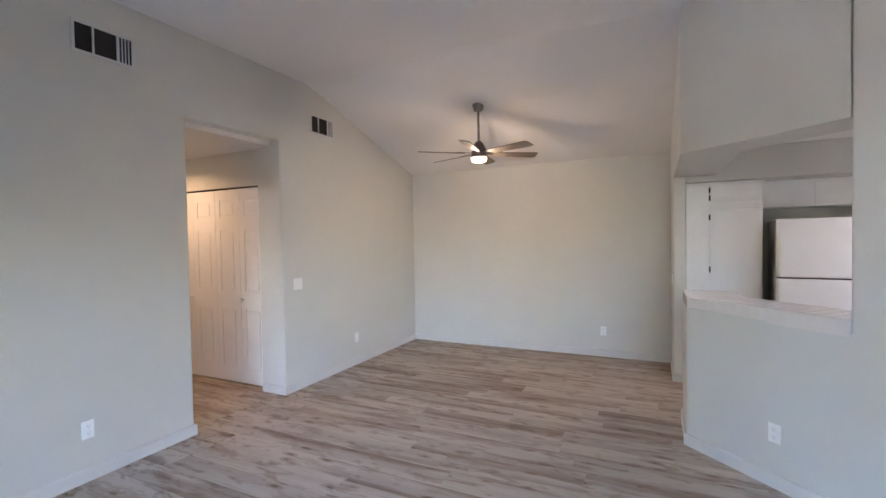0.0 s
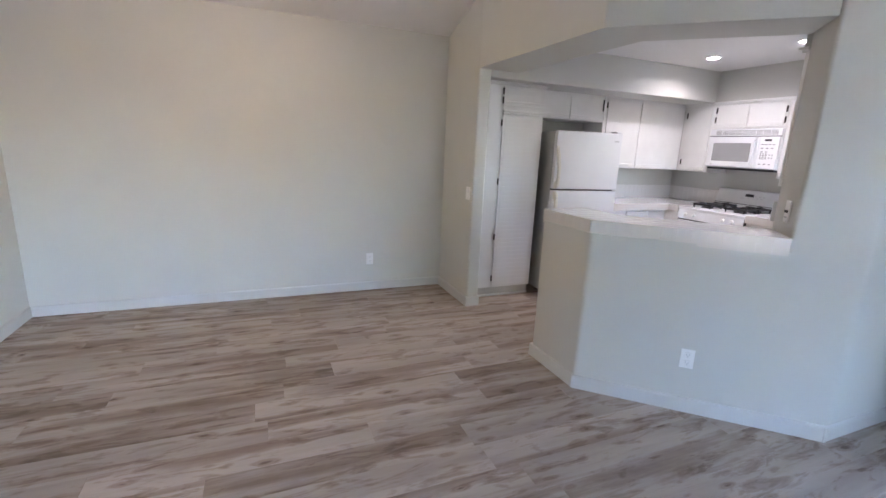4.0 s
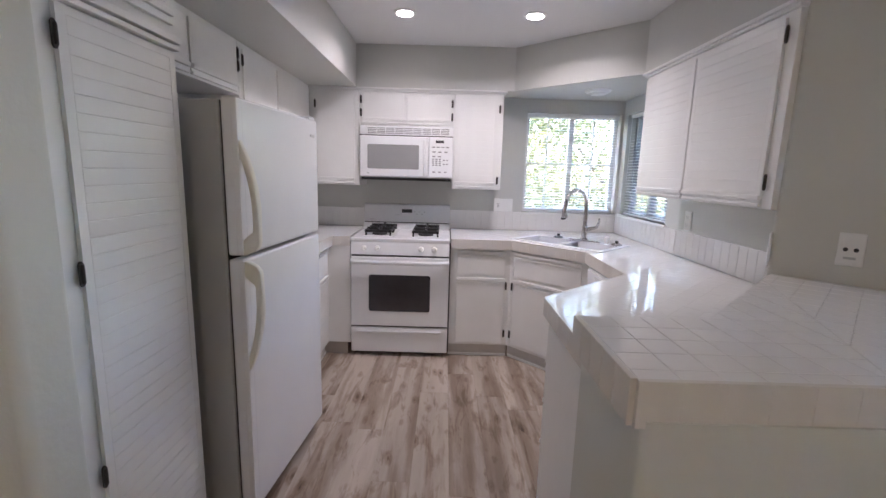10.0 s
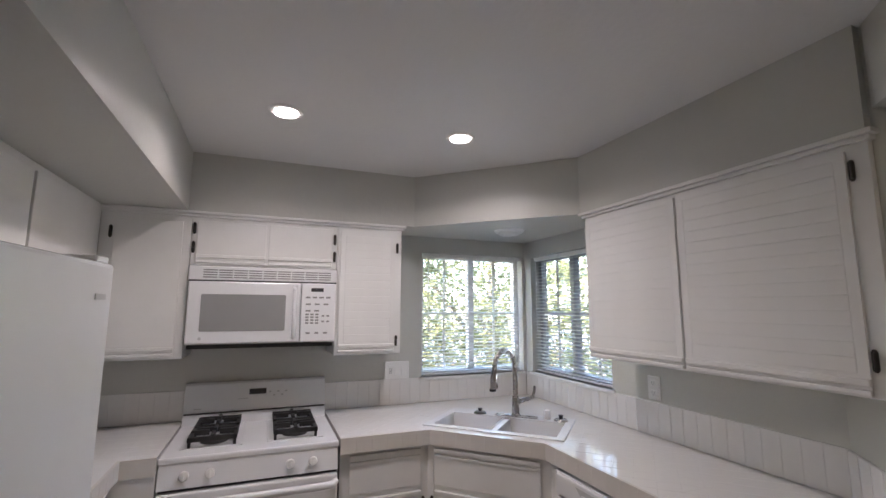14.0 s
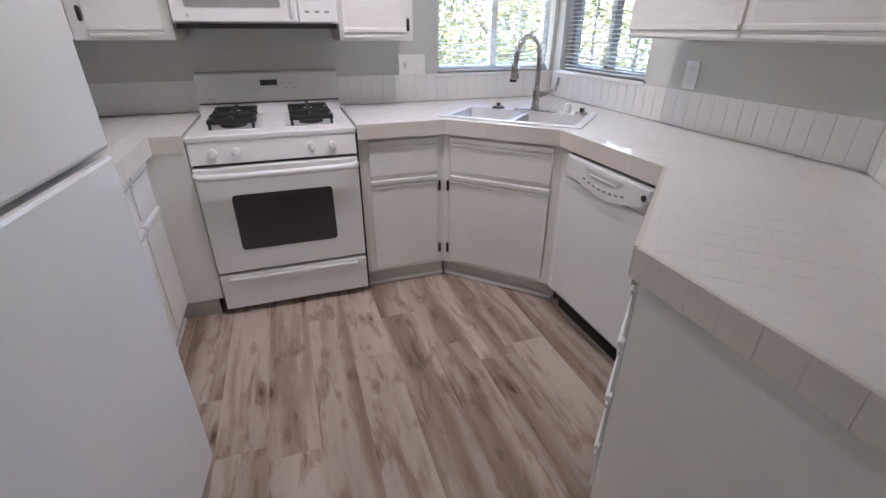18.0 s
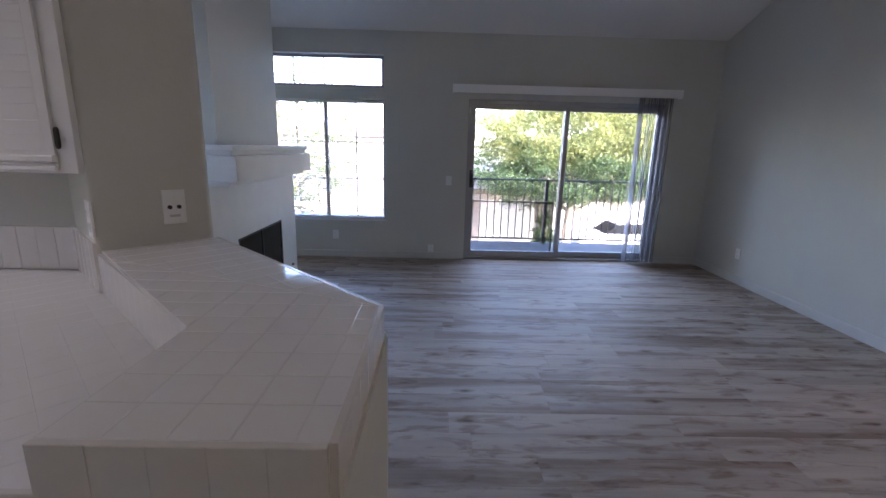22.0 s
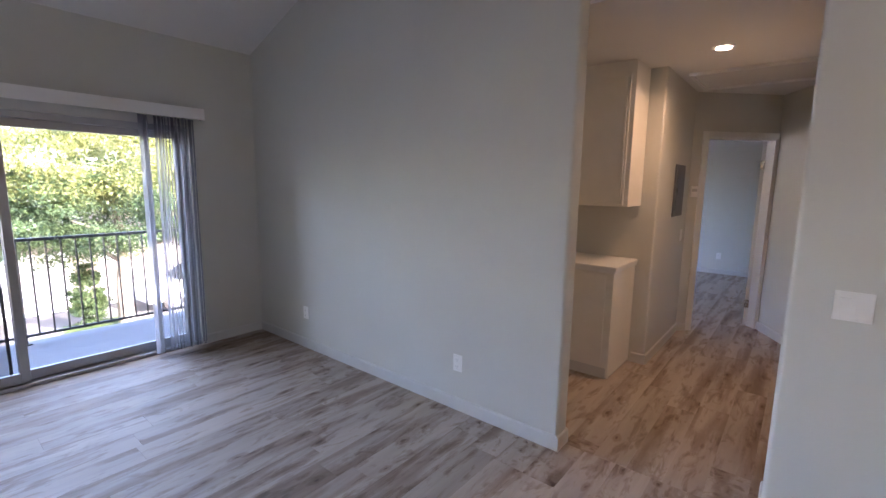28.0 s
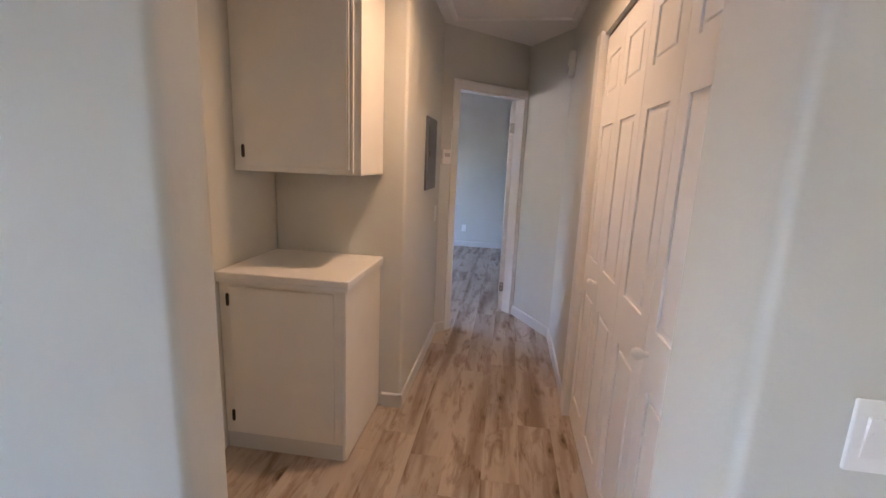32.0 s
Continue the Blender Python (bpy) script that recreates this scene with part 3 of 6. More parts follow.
def blind(name, label, m, w, h, pitch, tilt):
    """A horizontal blind, its slats nearly open."""
    b = thing(name, label, "window blind", at=m)
    part("headrail", B((0.01, w - 0.01, 0.02, 0.045, h - 0.03, h - 0.004), bevel=0.003), plastic_white, b)
    part("bottom_rail", B((0.012, w - 0.012, 0.022, 0.042, 0.004, 0.016), bevel=0.003), plastic_white, b)
    slat = bx(bmesh.new(), 0.012, w - 0.012, -0.0115, 0.0115, -0.0005, 0.0005)
    first = part("slat", slat, slat_vinyl, b)
    z, n = 0.03, 0
    while z < h - 0.035:
        s = first if n == 0 else first.copy()
        if n:
            scene.collection.objects.link(s)
        s.matrix_basis = pose(0, 0.033, z, tilt, 0, 0)
        z, n = z + pitch, n + 1
    for x in (0.16 * w, 0.84 * w):
        part("cord", B((x, x + 0.002, 0.032, 0.034, 0.01, h - 0.02)), plastic_white, b)
    part("wand", tube(bmesh.new(), [(0.05, 0.012, h - 0.03), (0.052, 0.01, h * 0.35)], 0.003, 6), plastic_white, b)
    return b


blind("window_blind", "white mini blind with open slats in the kitchen window", pose(KE, KWE[1], KWE[2], 0, 0, -90), KWE[1] - KWE[0], KWE[3] - KWE[2], 0.0235, 13)
blind("window_blind", "white mini blind with open slats beside the cabinets", pose(KWS[1], KS, KWS[2], 0, 0, 180), KWS[1] - 3.16, KWS[3] - KWS[2], 0.0235, 14)
blind("window_blind", "white mini blind with open slats in the living room", pose(WIN[1], SOUTH, WIN[2], 0, 0, 180), WIN[1] - WIN[0], WIN[3] - WIN[2], 0.0235, 6)

# sliding glass door
sg = tagged(thing("door_1", "aluminium sliding glass door to the balcony", "sliding door", at=pose(SL1, SOUTH, 0, 0, 0, 180)), kind="structure")
SW = SL1 - SL0
part("door_frame", B((0, 0.04, 0.03, 0.12, 0.03, SLTOP), (SW - 0.04, SW, 0.03, 0.12, 0.03, SLTOP), (0, SW, 0.03, 0.12, SLTOP - 0.05, SLTOP), (0, SW, 0.02, 0.13, 0, 0.03), bevel=0.004), aluminium, sg)
for name, a, b, y in (("sliding_panel", 0.04, SW / 2 + 0.03, 0.045), ("fixed_panel", SW / 2 - 0.03, SW - 0.04, 0.085)):
    p = part(name, B((a, a + 0.055, y, y + 0.03, 0.03, SLTOP - 0.05), (b - 0.055, b, y, y + 0.03, 0.03, SLTOP - 0.05), (a + 0.055, b - 0.055, y, y + 0.03, 0.03, 0.11), (a + 0.055, b - 0.055, y, y + 0.03, SLTOP - 0.11, SLTOP - 0.05), bevel=0.004), aluminium, sg)
    g = part("pane", B((a + 0.05, b - 0.05, y + 0.012, y + 0.018, 0.1, SLTOP - 0.1)), glass, p)
    g.visible_shadow = False
part("screen_crossbar", B((0.06, 1.15, 0.118, 0.13, 0.745, 0.76)), rail_paint, sg)
part("screen_stile", B((1.15, 1.17, 0.118, 0.13, 0.035, 0.76)), rail_paint, sg)
mesh_ = part("insect_mesh", B((0.06, 1.15, 0.1235, 0.1245, 0.035, 0.745)), screen_mesh, sg, "fine dark insect mesh")
mesh_.visible_shadow = False
dh = part("door_handle", B((0.045, 0.095, 0.028, 0.046, 0.93, 1.15), bevel=0.006), black_plastic, sg, "black pull handle")
smooth(part("grip", tube(bmesh.new(), [(0.07, 0.03, 0.95), (0.072, -0.012, 0.962), (0.074, -0.018, 1.04), (0.072, -0.012, 1.118), (0.07, 0.03, 1.13)], 0.011, 10), black_plastic, dh))
smooth(part("latch_lever", tube(bmesh.new(), [(0.085, 0.03, 1.04), (0.10, 0.005, 1.045), (0.135, 0.0, 1.05)], 0.012, 10, [0.014, 0.012, 0.015]), black_plastic, dh))

# vertical blind, drawn aside
vb = thing("vertical_blind", "grey translucent vertical blind stacked beside the sliding door", "vertical blind", at=pose(0.57, SOUTH, 0, 0, 0, 180))
part("valance", B((0, 2.75, -0.105, -0.097, 2.06, 2.155), (0, 0.008, -0.097, 0, 2.06, 2.155), (2.742, 2.75, -0.097, 0, 2.06, 2.155), (0.008, 2.742, -0.097, 0, 2.147, 2.155)), valance_white, vb, "white valance")
part("track", B((0.02, 2.73, -0.07, -0.03, 2.09, 2.12)), aluminium, vb)
vane = bmesh.new()
for k in range(6):
    a, b = -0.0445 + k * 0.0148, -0.0445 + (k + 1) * 0.0148
    za, zb = 0.006 * (1 - (a / 0.0445) ** 2), 0.006 * (1 - (b / 0.0445) ** 2)
    q = [vane.verts.new(p) for p in ((a, za, 0.03), (b, zb, 0.03), (b, zb, 2.06), (a, za, 2.06))]
    vane.faces.new(q)
bmesh.ops.remove_doubles(vane, verts=vane.verts, dist=1e-5)
bmesh.ops.solidify(vane, geom=vane.faces[:], thickness=0.0006)
first = part("vane", vane, sheer, vb)
for k in range(15):
    v = first if k == 0 else first.copy()
    if k:
        scene.collection.objects.link(v)
    v.matrix_basis = pose(2.30 + 0.026 * k + rng0.uniform(-0.006, 0.006), -0.05, 0, 0, 0, 68 + rng0.uniform(-14, 14)) if k > 2 else pose(2.28 + 0.02 * k, -0.05, 0, 0, 0, 35 + 18 * k)


def plate(name, label, m, kind):
    """A wall plate; local x along the wall, y into it, z up."""
    w = {"double": 0.118, "triple": 0.164}.get(kind, 0.072)
    t = thing(name, label, "switch" if "switch" in name else "outlet", "wall plates", at=m)
    part("cover_plate", B((-w / 2, w / 2, -0.007, 0.001, -0.058, 0.058), bevel=0.003), plastic_white, t)
    if kind == "outlet":
        for z in (-0.024, 0.024):
            r = part("socket", B((-0.017, 0.017, -0.010, -0.006, z - 0.015, z + 0.015), bevel=0.003), plastic_white, t)
            part("slot", B((-0.009, -0.006, -0.0108, -0.0098, z - 0.003, z + 0.008), (0.006, 0.009, -0.0108, -0.0098, z - 0.003, z + 0.007), (-0.003, 0.003, -0.0108, -0.0098, z - 0.011, z - 0.006)), grey_side, r)
    elif kind in ("switch", "double", "triple"):
        for x in {"switch": (0,), "double": (-0.025, 0.025), "triple": (-0.046, 0, 0.046)}[kind]:
            tilt = Matrix.Translation((x, -0.007, 0)) @ Matrix.Rotation(radians(5 if x < 0 else -5), 4, "X")
            r = part("rocker", bx(bmesh.new(), -0.0165, 0.0165, -0.0035, 0.003, -0.033, 0.033, m=tilt), plastic_white, t)
            if kind == "triple" and x < 0:
                part("slot", B((x - 0.007, x - 0.004, -0.0118, -0.0108, 0.008, 0.02), (x + 0.004, x + 0.007, -0.0118, -0.0108, 0.008, 0.02), (x - 0.007, x + 0.007, -0.0118, -0.0108, -0.004, 0.001), (x - 0.007, x - 0.004, -0.0118, -0.0108, -0.02, -0.009), (x + 0.004, x + 0.007, -0.0118, -0.0108, -0.02, -0.009)), black_plastic, r)
    else:
        part("slot", B((-0.016, 0.016, -0.0085, -0.006, -0.034, -0.026)), grey_side, t)
        for x in (-0.014, 0.014):
            part("jack", cyl(bmesh.new(), 0.007, 0.006, Matrix.Translation((x, -0.007, 0)) @ Matrix.Rotation(radians(90), 4, "X"), 12), black_plastic, t)
    return t


for x, y, z, yaw, kind, what in (
    (WEST, 2.297, 0.335, 90, "outlet", "white wall outlet near the hallway opening"), (WEST, 5.157, 0.333, 90, "outlet", "white wall outlet on the dining wall"),
    (WEST, 0.526, 0.335, 90, "outlet", "white wall outlet near the sliding door"), (0.046, NORTH, 0.326, 0, "outlet", "white wall outlet on the dining wall"),
    (1.283, 3.967, 0.33, -42.8 + 0, "outlet", "white outlet on the low wall"), (2.025, SOUTH, 0.295, 180, "outlet", "white outlet under the window"),
    (0.80, SOUTH, 0.125, 180, "outlet", "white outlet just above the baseboard"), (2.868, KS, 1.168, 180, "outlet", "white outlet above the backsplash"),
    (1.811, 3.954, 1.175, 135.5, "outlet", "white outlet beside the wall post"), (-9.6, 2.9, 0.32, 90, "outlet", "white outlet on the bedroom wall")):
    plate("wall_outlet", what, pose(x, y, z, 0, 0, yaw), kind)
for x, y, z, yaw, kind, what in (
    (WEST, 4.192, 1.088, 90, "double", "white double rocker switch beside the hallway"), (0.81, 6.006, 1.055, -90, "switch", "white rocker switch beside the kitchen"),
    (0.587, SOUTH, 1.013, 180, "switch", "white rocker switch beside the sliding door"), (KE, 4.70, 1.153, -90, "triple", "white outlet and two rocker switches over the backsplash"),
    (-5.378, 3.06, 1.055, 180, "switch", "white rocker switch in the hallway"), (1.637, 3.809, 1.20, -135, "coax", "white jack plate on the wall post")):
    plate("wall_switch" if kind != "coax" else "jack_plate", what, pose(x, y, z, 0, 0, yaw), kind)


def wall_vent(label, y0, y1, z0, z1):
    v = thing("wall_vent", label, "air vent", "return air vents", at=pose(WEST, y0, z0, 0, 0, 90))
    w, h = y1 - y0, z1 - z0
    # near-black sheet paints the duct's shade; two bays show it without slats
    part("duct_shade", B((0.01, w - 0.01, -0.0025, 0.0005, 0.01, h - 0.01)), dark_gap, v)
    part("frame", B((0, w, -0.012, 0, 0, 0.016), (0, w, -0.012, 0, h - 0.016, h), (0, 0.016, -0.012, 0, 0.016, h - 0.016), (w - 0.016, w, -0.012, 0, 0.016, h - 0.016), (w * 0.31, w * 0.31 + 0.01, -0.012, 0, 0.016, h - 0.016), (w * 0.70, w * 0.70 + 0.01, -0.012, 0, 0.016, h - 0.016)), base_paint, v)
    slat = part("slat", B((-0.0006, 0.0006, -0.011, -0.001, 0.016, h - 0.016)), base_paint, v)
    n, made = int((w - 0.03) / 0.0105), 0
    for k in range(n):
        x = 0.02 + k * 0.0105
        if x < 0.72 * w or k % 2 or x > w - 0.02:
            continue
        s = slat if made == 0 else slat.copy()
        if made:
            scene.collection.objects.link(s)
        made += 1
        s.matrix_basis = pose(x, 0, 0, 0, 0, 52)
    return v


wall_vent("slatted return air vent high on the wall", 2.285, 2.66, 2.767, 2.972)
wall_vent("small slatted air vent above the dining side", 4.43, 4.81, 2.69, 2.89)


def downlight(label, x, y, z, lens):
    d = thing("recessed_light", label, "ceiling light", "recessed ceiling lights", at=pose(x, y, z))
    rim = bmesh.new()
    bmesh.ops.create_cone(rim, cap_ends=False, segments=36, radius1=0.066, radius2=0.071, depth=0.008, matrix=Matrix.Translation((0, 0, -0.004)))
    bmesh.ops.create_circle(rim, cap_ends=True, segments=36, radius=0.066, matrix=Matrix.Translation((0, 0, -0.008)))
    smooth(part("trim_ring", rim, plastic_white, d))
    part("lens", cyl(bmesh.new(), 0.047, 0.003, Matrix.Translation((0, 0, -0.0115)), 32), lens, d)


downlight("lit round recessed kitchen light", 3.01, 5.49, KTOP, lens_white)
downlight("lit round recessed kitchen light", 3.00, 4.70, KTOP, lens_white)
downlight("lit warm recessed hallway light", -4.045, 3.472, HALLTOP, lens_warm)
rv = thing("round_vent", "round white ceiling light over the sink", "ceiling light", at=pose(3.60, 4.09, SOF))
smooth(part("housing", cyl(bmesh.new(), 0.085, 0.018, Matrix.Translation((0, 0, -0.018)), 36, 0.10, 0.004), plastic_white, rv))
smooth(part("diffuser", cyl(bmesh.new(), 0.055, 0.014, Matrix.Translation((0, 0, -0.032)), 36, 0.07, 0.004), plastic_white, rv))

# ceiling fan
fan = thing("ceiling_fan", "brushed nickel ceiling fan with six dark blades and a lit lamp", "ceiling fan", at=pose(FAN[0], FAN[1], FAN[2]))
FT = 2.94 - FAN[2]
smooth(part("canopy", cyl(bmesh.new(), 0.045, 0.08, Matrix.Translation((0, 0, FT - 0.055)), 28, 0.07, 0.008), dark_nickel, fan))
smooth(part("downrod", cyl(bmesh.new(), 0.013, FT - 0.19, Matrix.Translation((0, 0, 0.15)), 14), dark_nickel, fan))
smooth(part("motor_housing", cyl(cyl(bmesh.new(), 0.085, 0.085, Matrix.Translation((0, 0, 0.0)), 32, 0.075, 0.008), 0.075, 0.07, Matrix.Translation((0, 0, 0.085)), 32, 0.035, 0.006), dark_nickel, fan))
smooth(part("light_shade", cyl(bmesh.new(), 0.07, 0.04, Matrix.Translation((0, 0, -0.058)), 32, 0.085, 0.012), lens_warm, fan, "lit frosted shade"))
smooth(part("light_collar", cyl(bmesh.new(), 0.088, 0.02, Matrix.Translation((0, 0, -0.018)), 32), dark_nickel, fan))
for k in range(6):
    a = radians(-81 + 60 * k)
    m = Matrix.Rotation(a, 4, "Z") @ Matrix.Translation((0, 0, 0.03)) @ Matrix.Rotation(radians(-14), 4, "X")
    bm = bmesh.new()
    prism(bm, [(0.17, -0.05), (0.62, -0.065), (0.66, -0.055), (0.67, 0.05), (0.62, 0.06), (0.17, 0.05)], -0.003, 0.004)
    bmesh.ops.transform(bm, matrix=m, verts=bm.verts)
    blade = part("blade", bm, fan_blade, fan)
    bm = bmesh.new()
    prism(bm, [(0.06, -0.02), (0.24, -0.03), (0.24, 0.03), (0.06, 0.02)], 0.004, 0.009)
    bmesh.ops.transform(bm, matrix=m, verts=bm.verts)
    part("blade_iron", bm, dark_nickel, blade)

# ---- kitchen ----
def hinge_part(parent, x, z):
    """A face hinge: a rounded leaf with its knuckle."""
    bm = prism(bmesh.new(), [(-0.0075, -0.024), (-0.003, -0.031), (0.003, -0.031), (0.0075, -0.024), (0.0075, 0.024), (0.003, 0.031), (-0.003, 0.031), (-0.0075, 0.024)], 0, 0.004)
    cyl(bm, 0.0048, 0.046, Matrix.Translation((0.002, -0.023, 0.004)) @ Matrix.Rotation(radians(-90), 4, "X"), 10)
    bmesh.ops.transform(bm, matrix=pose(x, -0.0095, z, 90, 0, 0), verts=bm.verts)
    part("hinge", bm, hinge_metal, parent, "dark bronze hinge")


def front(cab, name, x0, x1, z0, z1, lip, boards, hinges=(), paint=None):
    """A lipped cabinet door or drawer front, 11 mm proud, with a moulded finger lip and, on some, a field of narrow boards."""
    paint = paint or cab_paint
    bm = bmesh.new()
    lip_h = 0.045 if lip else 0.0
    a, b = (z0 + lip_h, z1) if lip == "bottom" else (z0, z1 - lip_h)
    e = 0.028
    if boards:
        bx(bm, x0, x1, -0.0092, -0.001, a, b)
    else:
        bx(bm, x0, x1, -0.011, -0.001, a, b, bevel=0.0025)
    d = part(name, bm, paint, cab)
    if boards:
        p, q = a + 0.012, b - 0.02
        for kind, c in (("stile", (x0, x0 + e, a, b)), ("stile", (x1 - e, x1, a, b)), ("rail", (x0 + e, x1 - e, a, p)), ("rail", (x0 + e, x1 - e, q, b))):
            part(kind, B((c[0], c[1], -0.0112, -0.0090, c[2], c[3])), paint, d)
        n = max(1, round((q - p) / 0.043))
        board = bx(bmesh.new(), x0 + e + 0.0006, x1 - e - 0.0006, -0.0112, -0.003, 0.0007, (q - p) / n - 0.0007)
        bmesh.ops.bevel(board, geom=[w for w in board.edges if all(v.co.y < -0.011 for v in w.verts)], offset=0.0011, segments=2, affect="EDGES", profile=0.5)
        first = part("board", board, paint, d)
        for k in range(n):
            o = first if k == 0 else first.copy()
            if k:
                scene.collection.objects.link(o)
            o.matrix_basis = Matrix.Translation((0, 0, p + (q - p) * k / n))
    if lip:
        z = z0 if lip == "bottom" else z1 - lip_h
        part("finger_lip", B((x0, x1, -0.016, -0.001, z, z + 0.014), (x0, x1, -0.010, -0.001, z + 0.014, z + 0.026), (x0, x1, -0.020, -0.001, z + 0.026, z + lip_h), bevel=0.003), paint, d)
    for x, z in hinges:
        hinge_part(d, x, z)
    return d


def cabinet(name, label, m, w, z0, z1, depth, toe=0.0, group="", paint=None, crown=False):
    c = thing(name, label, "cabinet", group, at=m)
    paint = paint or cab_paint
    part("body", B((0, w, 0, depth, z0 + toe, z1), bevel=0.0015), paint, c)
    if toe:
        part("toe_kick", B((0, w, 0.035, depth, z0, z0 + toe)), toe_vinyl, c)
        part("base_shoe", B((0, w, 0.022, 0.0345, z0, z0 + 0.02), bevel=0.003), paint, c)
    if crown:
        part("crown_moulding", B((-0.012, w + 0.012, -0.014, 0.02, z1 - 0.03, z1 - 0.016), (-0.022, w + 0.022, -0.028, 0.02, z1 - 0.016, z1 - 0.001), bevel=0.003), paint, c)
    return c


WALLS, BASES = "kitchen wall cabinets", "kitchen base cabinets"
pantry = cabinet("pantry_cabinet", "tall white pantry cabinet with board-lined doors", pose(0.94, 6.09, 0), 0.665, 0, SOF, 0.53, 0.10, crown=True)
front(pantry, "door", 0.22, 0.655, 1.85, 2.02, "bottom", True, [(0.211, 1.90), (0.211, 1.98)])
front(pantry, "door", 0.22, 0.655, 0.125, 1.77, "", True, [(0.211, z) for z in (0.20, 0.62, 1.16, 1.70)])
part("rail_moulding", B((0.215, 0.66, -0.026, 0, 1.775, 1.79), (0.215, 0.66, -0.032, 0, 1.795, 1.815), bevel=0.003), cab_paint, pantry)

over = cabinet("wall_cabinet", "short white cabinet above the refrigerator", pose(1.61, 6.30, 0), 0.905, 1.79, SOF, 0.32, group=WALLS)
front(over, "door", 0.02, 0.44, 1.80, 2.03, "bottom", False)
front(over, "door", 0.46, 0.865, 1.80, 2.03, "bottom", False, [(0.885, 1.93), (0.885, 1.99)])
nup = cabinet("wall_cabinet", "white wall cabinet with two doors beside the refrigerator", pose(2.52, 6.30, 0), 1.20, 1.31, SOF, 0.32, group=WALLS)
front(nup, "door", 0.04, 0.50, 1.32, 2.03, "bottom", False, [(0.028, 1.97)])
front(nup, "door", 0.52, 0.98, 1.32, 2.03, "bottom", False)
nb = cabinet("base_cabinet", "white base cabinet with drawers beside the refrigerator", pose(2.46, 6.09, 0), 0.94, 0, 0.878, 0.53, 0.10, BASES)
for a, b in ((0.02, 0.32), (0.34, 0.64), (0.66, 0.90)):
    front(nb, "drawer_front", a, b, 0.665, 0.845, "top", False)
    front(nb, "door", a, b, 0.12, 0.64, "top", True)
part("corner_filler", B((0.935, 0.965, -0.17, 0.0, 0.10, 0.878)), cab_paint, nb)
part("corner_toe", B((0.955, 0.975, -0.14, 0.05, 0.0, 0.10)), toe_vinyl, nb)

ne = cabinet("wall_cabinet", "white corner wall cabinet beside the microwave", pose(3.725, 6.30, 0, 0, 0, -90), 0.393, 1.305, SOF, 0.32, group=WALLS, crown=True)
front(ne, "door", 0.06, 0.355, 1.32, 2.0, "bottom", False, [(0.047, 1.41), (0.047, 1.93)])
mc = cabinet("wall_cabinet", "short white cabinet above the microwave", pose(3.725, 5.905, 0, 0, 0, -90), 0.742, 1.778, SOF, 0.32, group=WALLS, crown=True)
front(mc, "door", 0.025, 0.36, 1.79, 2.01, "bottom", False, [(0.012, 1.87), (0.012, 1.97)])
front(mc, "door", 0.375, 0.715, 1.79, 2.01, "bottom", False, [(0.728, 1.85), (0.728, 1.95)])
re_ = cabinet("wall_cabinet", "white board-lined wall cabinet beside the window", pose(3.725, 5.161, 0, 0, 0, -90), 0.386, 1.295, SOF, 0.32, group=WALLS, crown=True)
front(re_, "door", 0.02, 0.345, 1.31, 2.0, "bottom", True, [(0.357, 1.37), (0.357, 1.92)])
su = cabinet("wall_cabinet", "white wall cabinet with two board-lined doors over the peninsula", pose(2.99, 3.985, 0, 0, 0, 180), 1.188, 1.318, SOF, 0.283, group=WALLS, crown=True)
front(su, "door", 0.012, 0.552, 1.325, 2.01, "bottom", True)
front(su, "door", 0.566, 1.135, 1.325, 2.01, "bottom", True, [(1.15, 1.42), (1.15, 1.95)])

eb = cabinet("base_cabinet", "white base cabinet beside the range", pose(3.42, 5.16, 0, 0, 0, -90), 0.46, 0, 0.878, 0.60, 0.10, BASES)
front(eb, "drawer_front", 0.05, 0.415, 0.665, 0.845, "top", False)
front(eb, "door", 0.05, 0.415, 0.125, 0.64, "top", False, [(0.428, 0.20), (0.428, 0.58)])
SINKM = pose(3.42, 4.70, 0, 0, 0, -135)
sb = thing("base_cabinet", "white angled sink base cabinet in the corner", "cabinet", BASES, at=SINKM)
SBW = 0.64
part("body", prism(bmesh.new(), [(0, 0), (SBW, 0), (SBW, 0.55), (0, 0.55)], 0.10, 0.70), cab_paint, sb)
part("face_frame", B((0, SBW, -0.001, 0.02, 0.70, 0.878)), cab_paint, sb)
part("toe_kick", B((-0.02, SBW + 0.02, 0.035, 0.3, 0, 0.10)), toe_vinyl, sb)
part("base_shoe", B((-0.01, SBW + 0.01, 0.022, 0.0345, 0, 0.02), bevel=0.003), cab_paint, sb)
front(sb, "false_front", 0.04, 0.585, 0.665, 0.845, "top", False)
front(sb, "door", 0.04, 0.585, 0.125, 0.64, "top", False, [(0.026, 0.20), (0.026, 0.58)])
for a in (-0.002, SBW - 0.03):
    part("stile", B((a, a + 0.032, -0.004, 0.001, 0.10, 0.878)), cab_paint, sb)

fill = prism(bmesh.new(), [(2.904, 4.256), (2.985, 4.256), (3.02, 4.30), (3.02, 4.20), (2.904, 4.20)][:2] + [(2.985, 4.20), (2.904, 4.20)], 0.10, 0.877)
bmesh.ops.transform(fill, matrix=SINKM.inverted(), verts=fill.verts)
part("corner_filler", fill, cab_paint, sb)

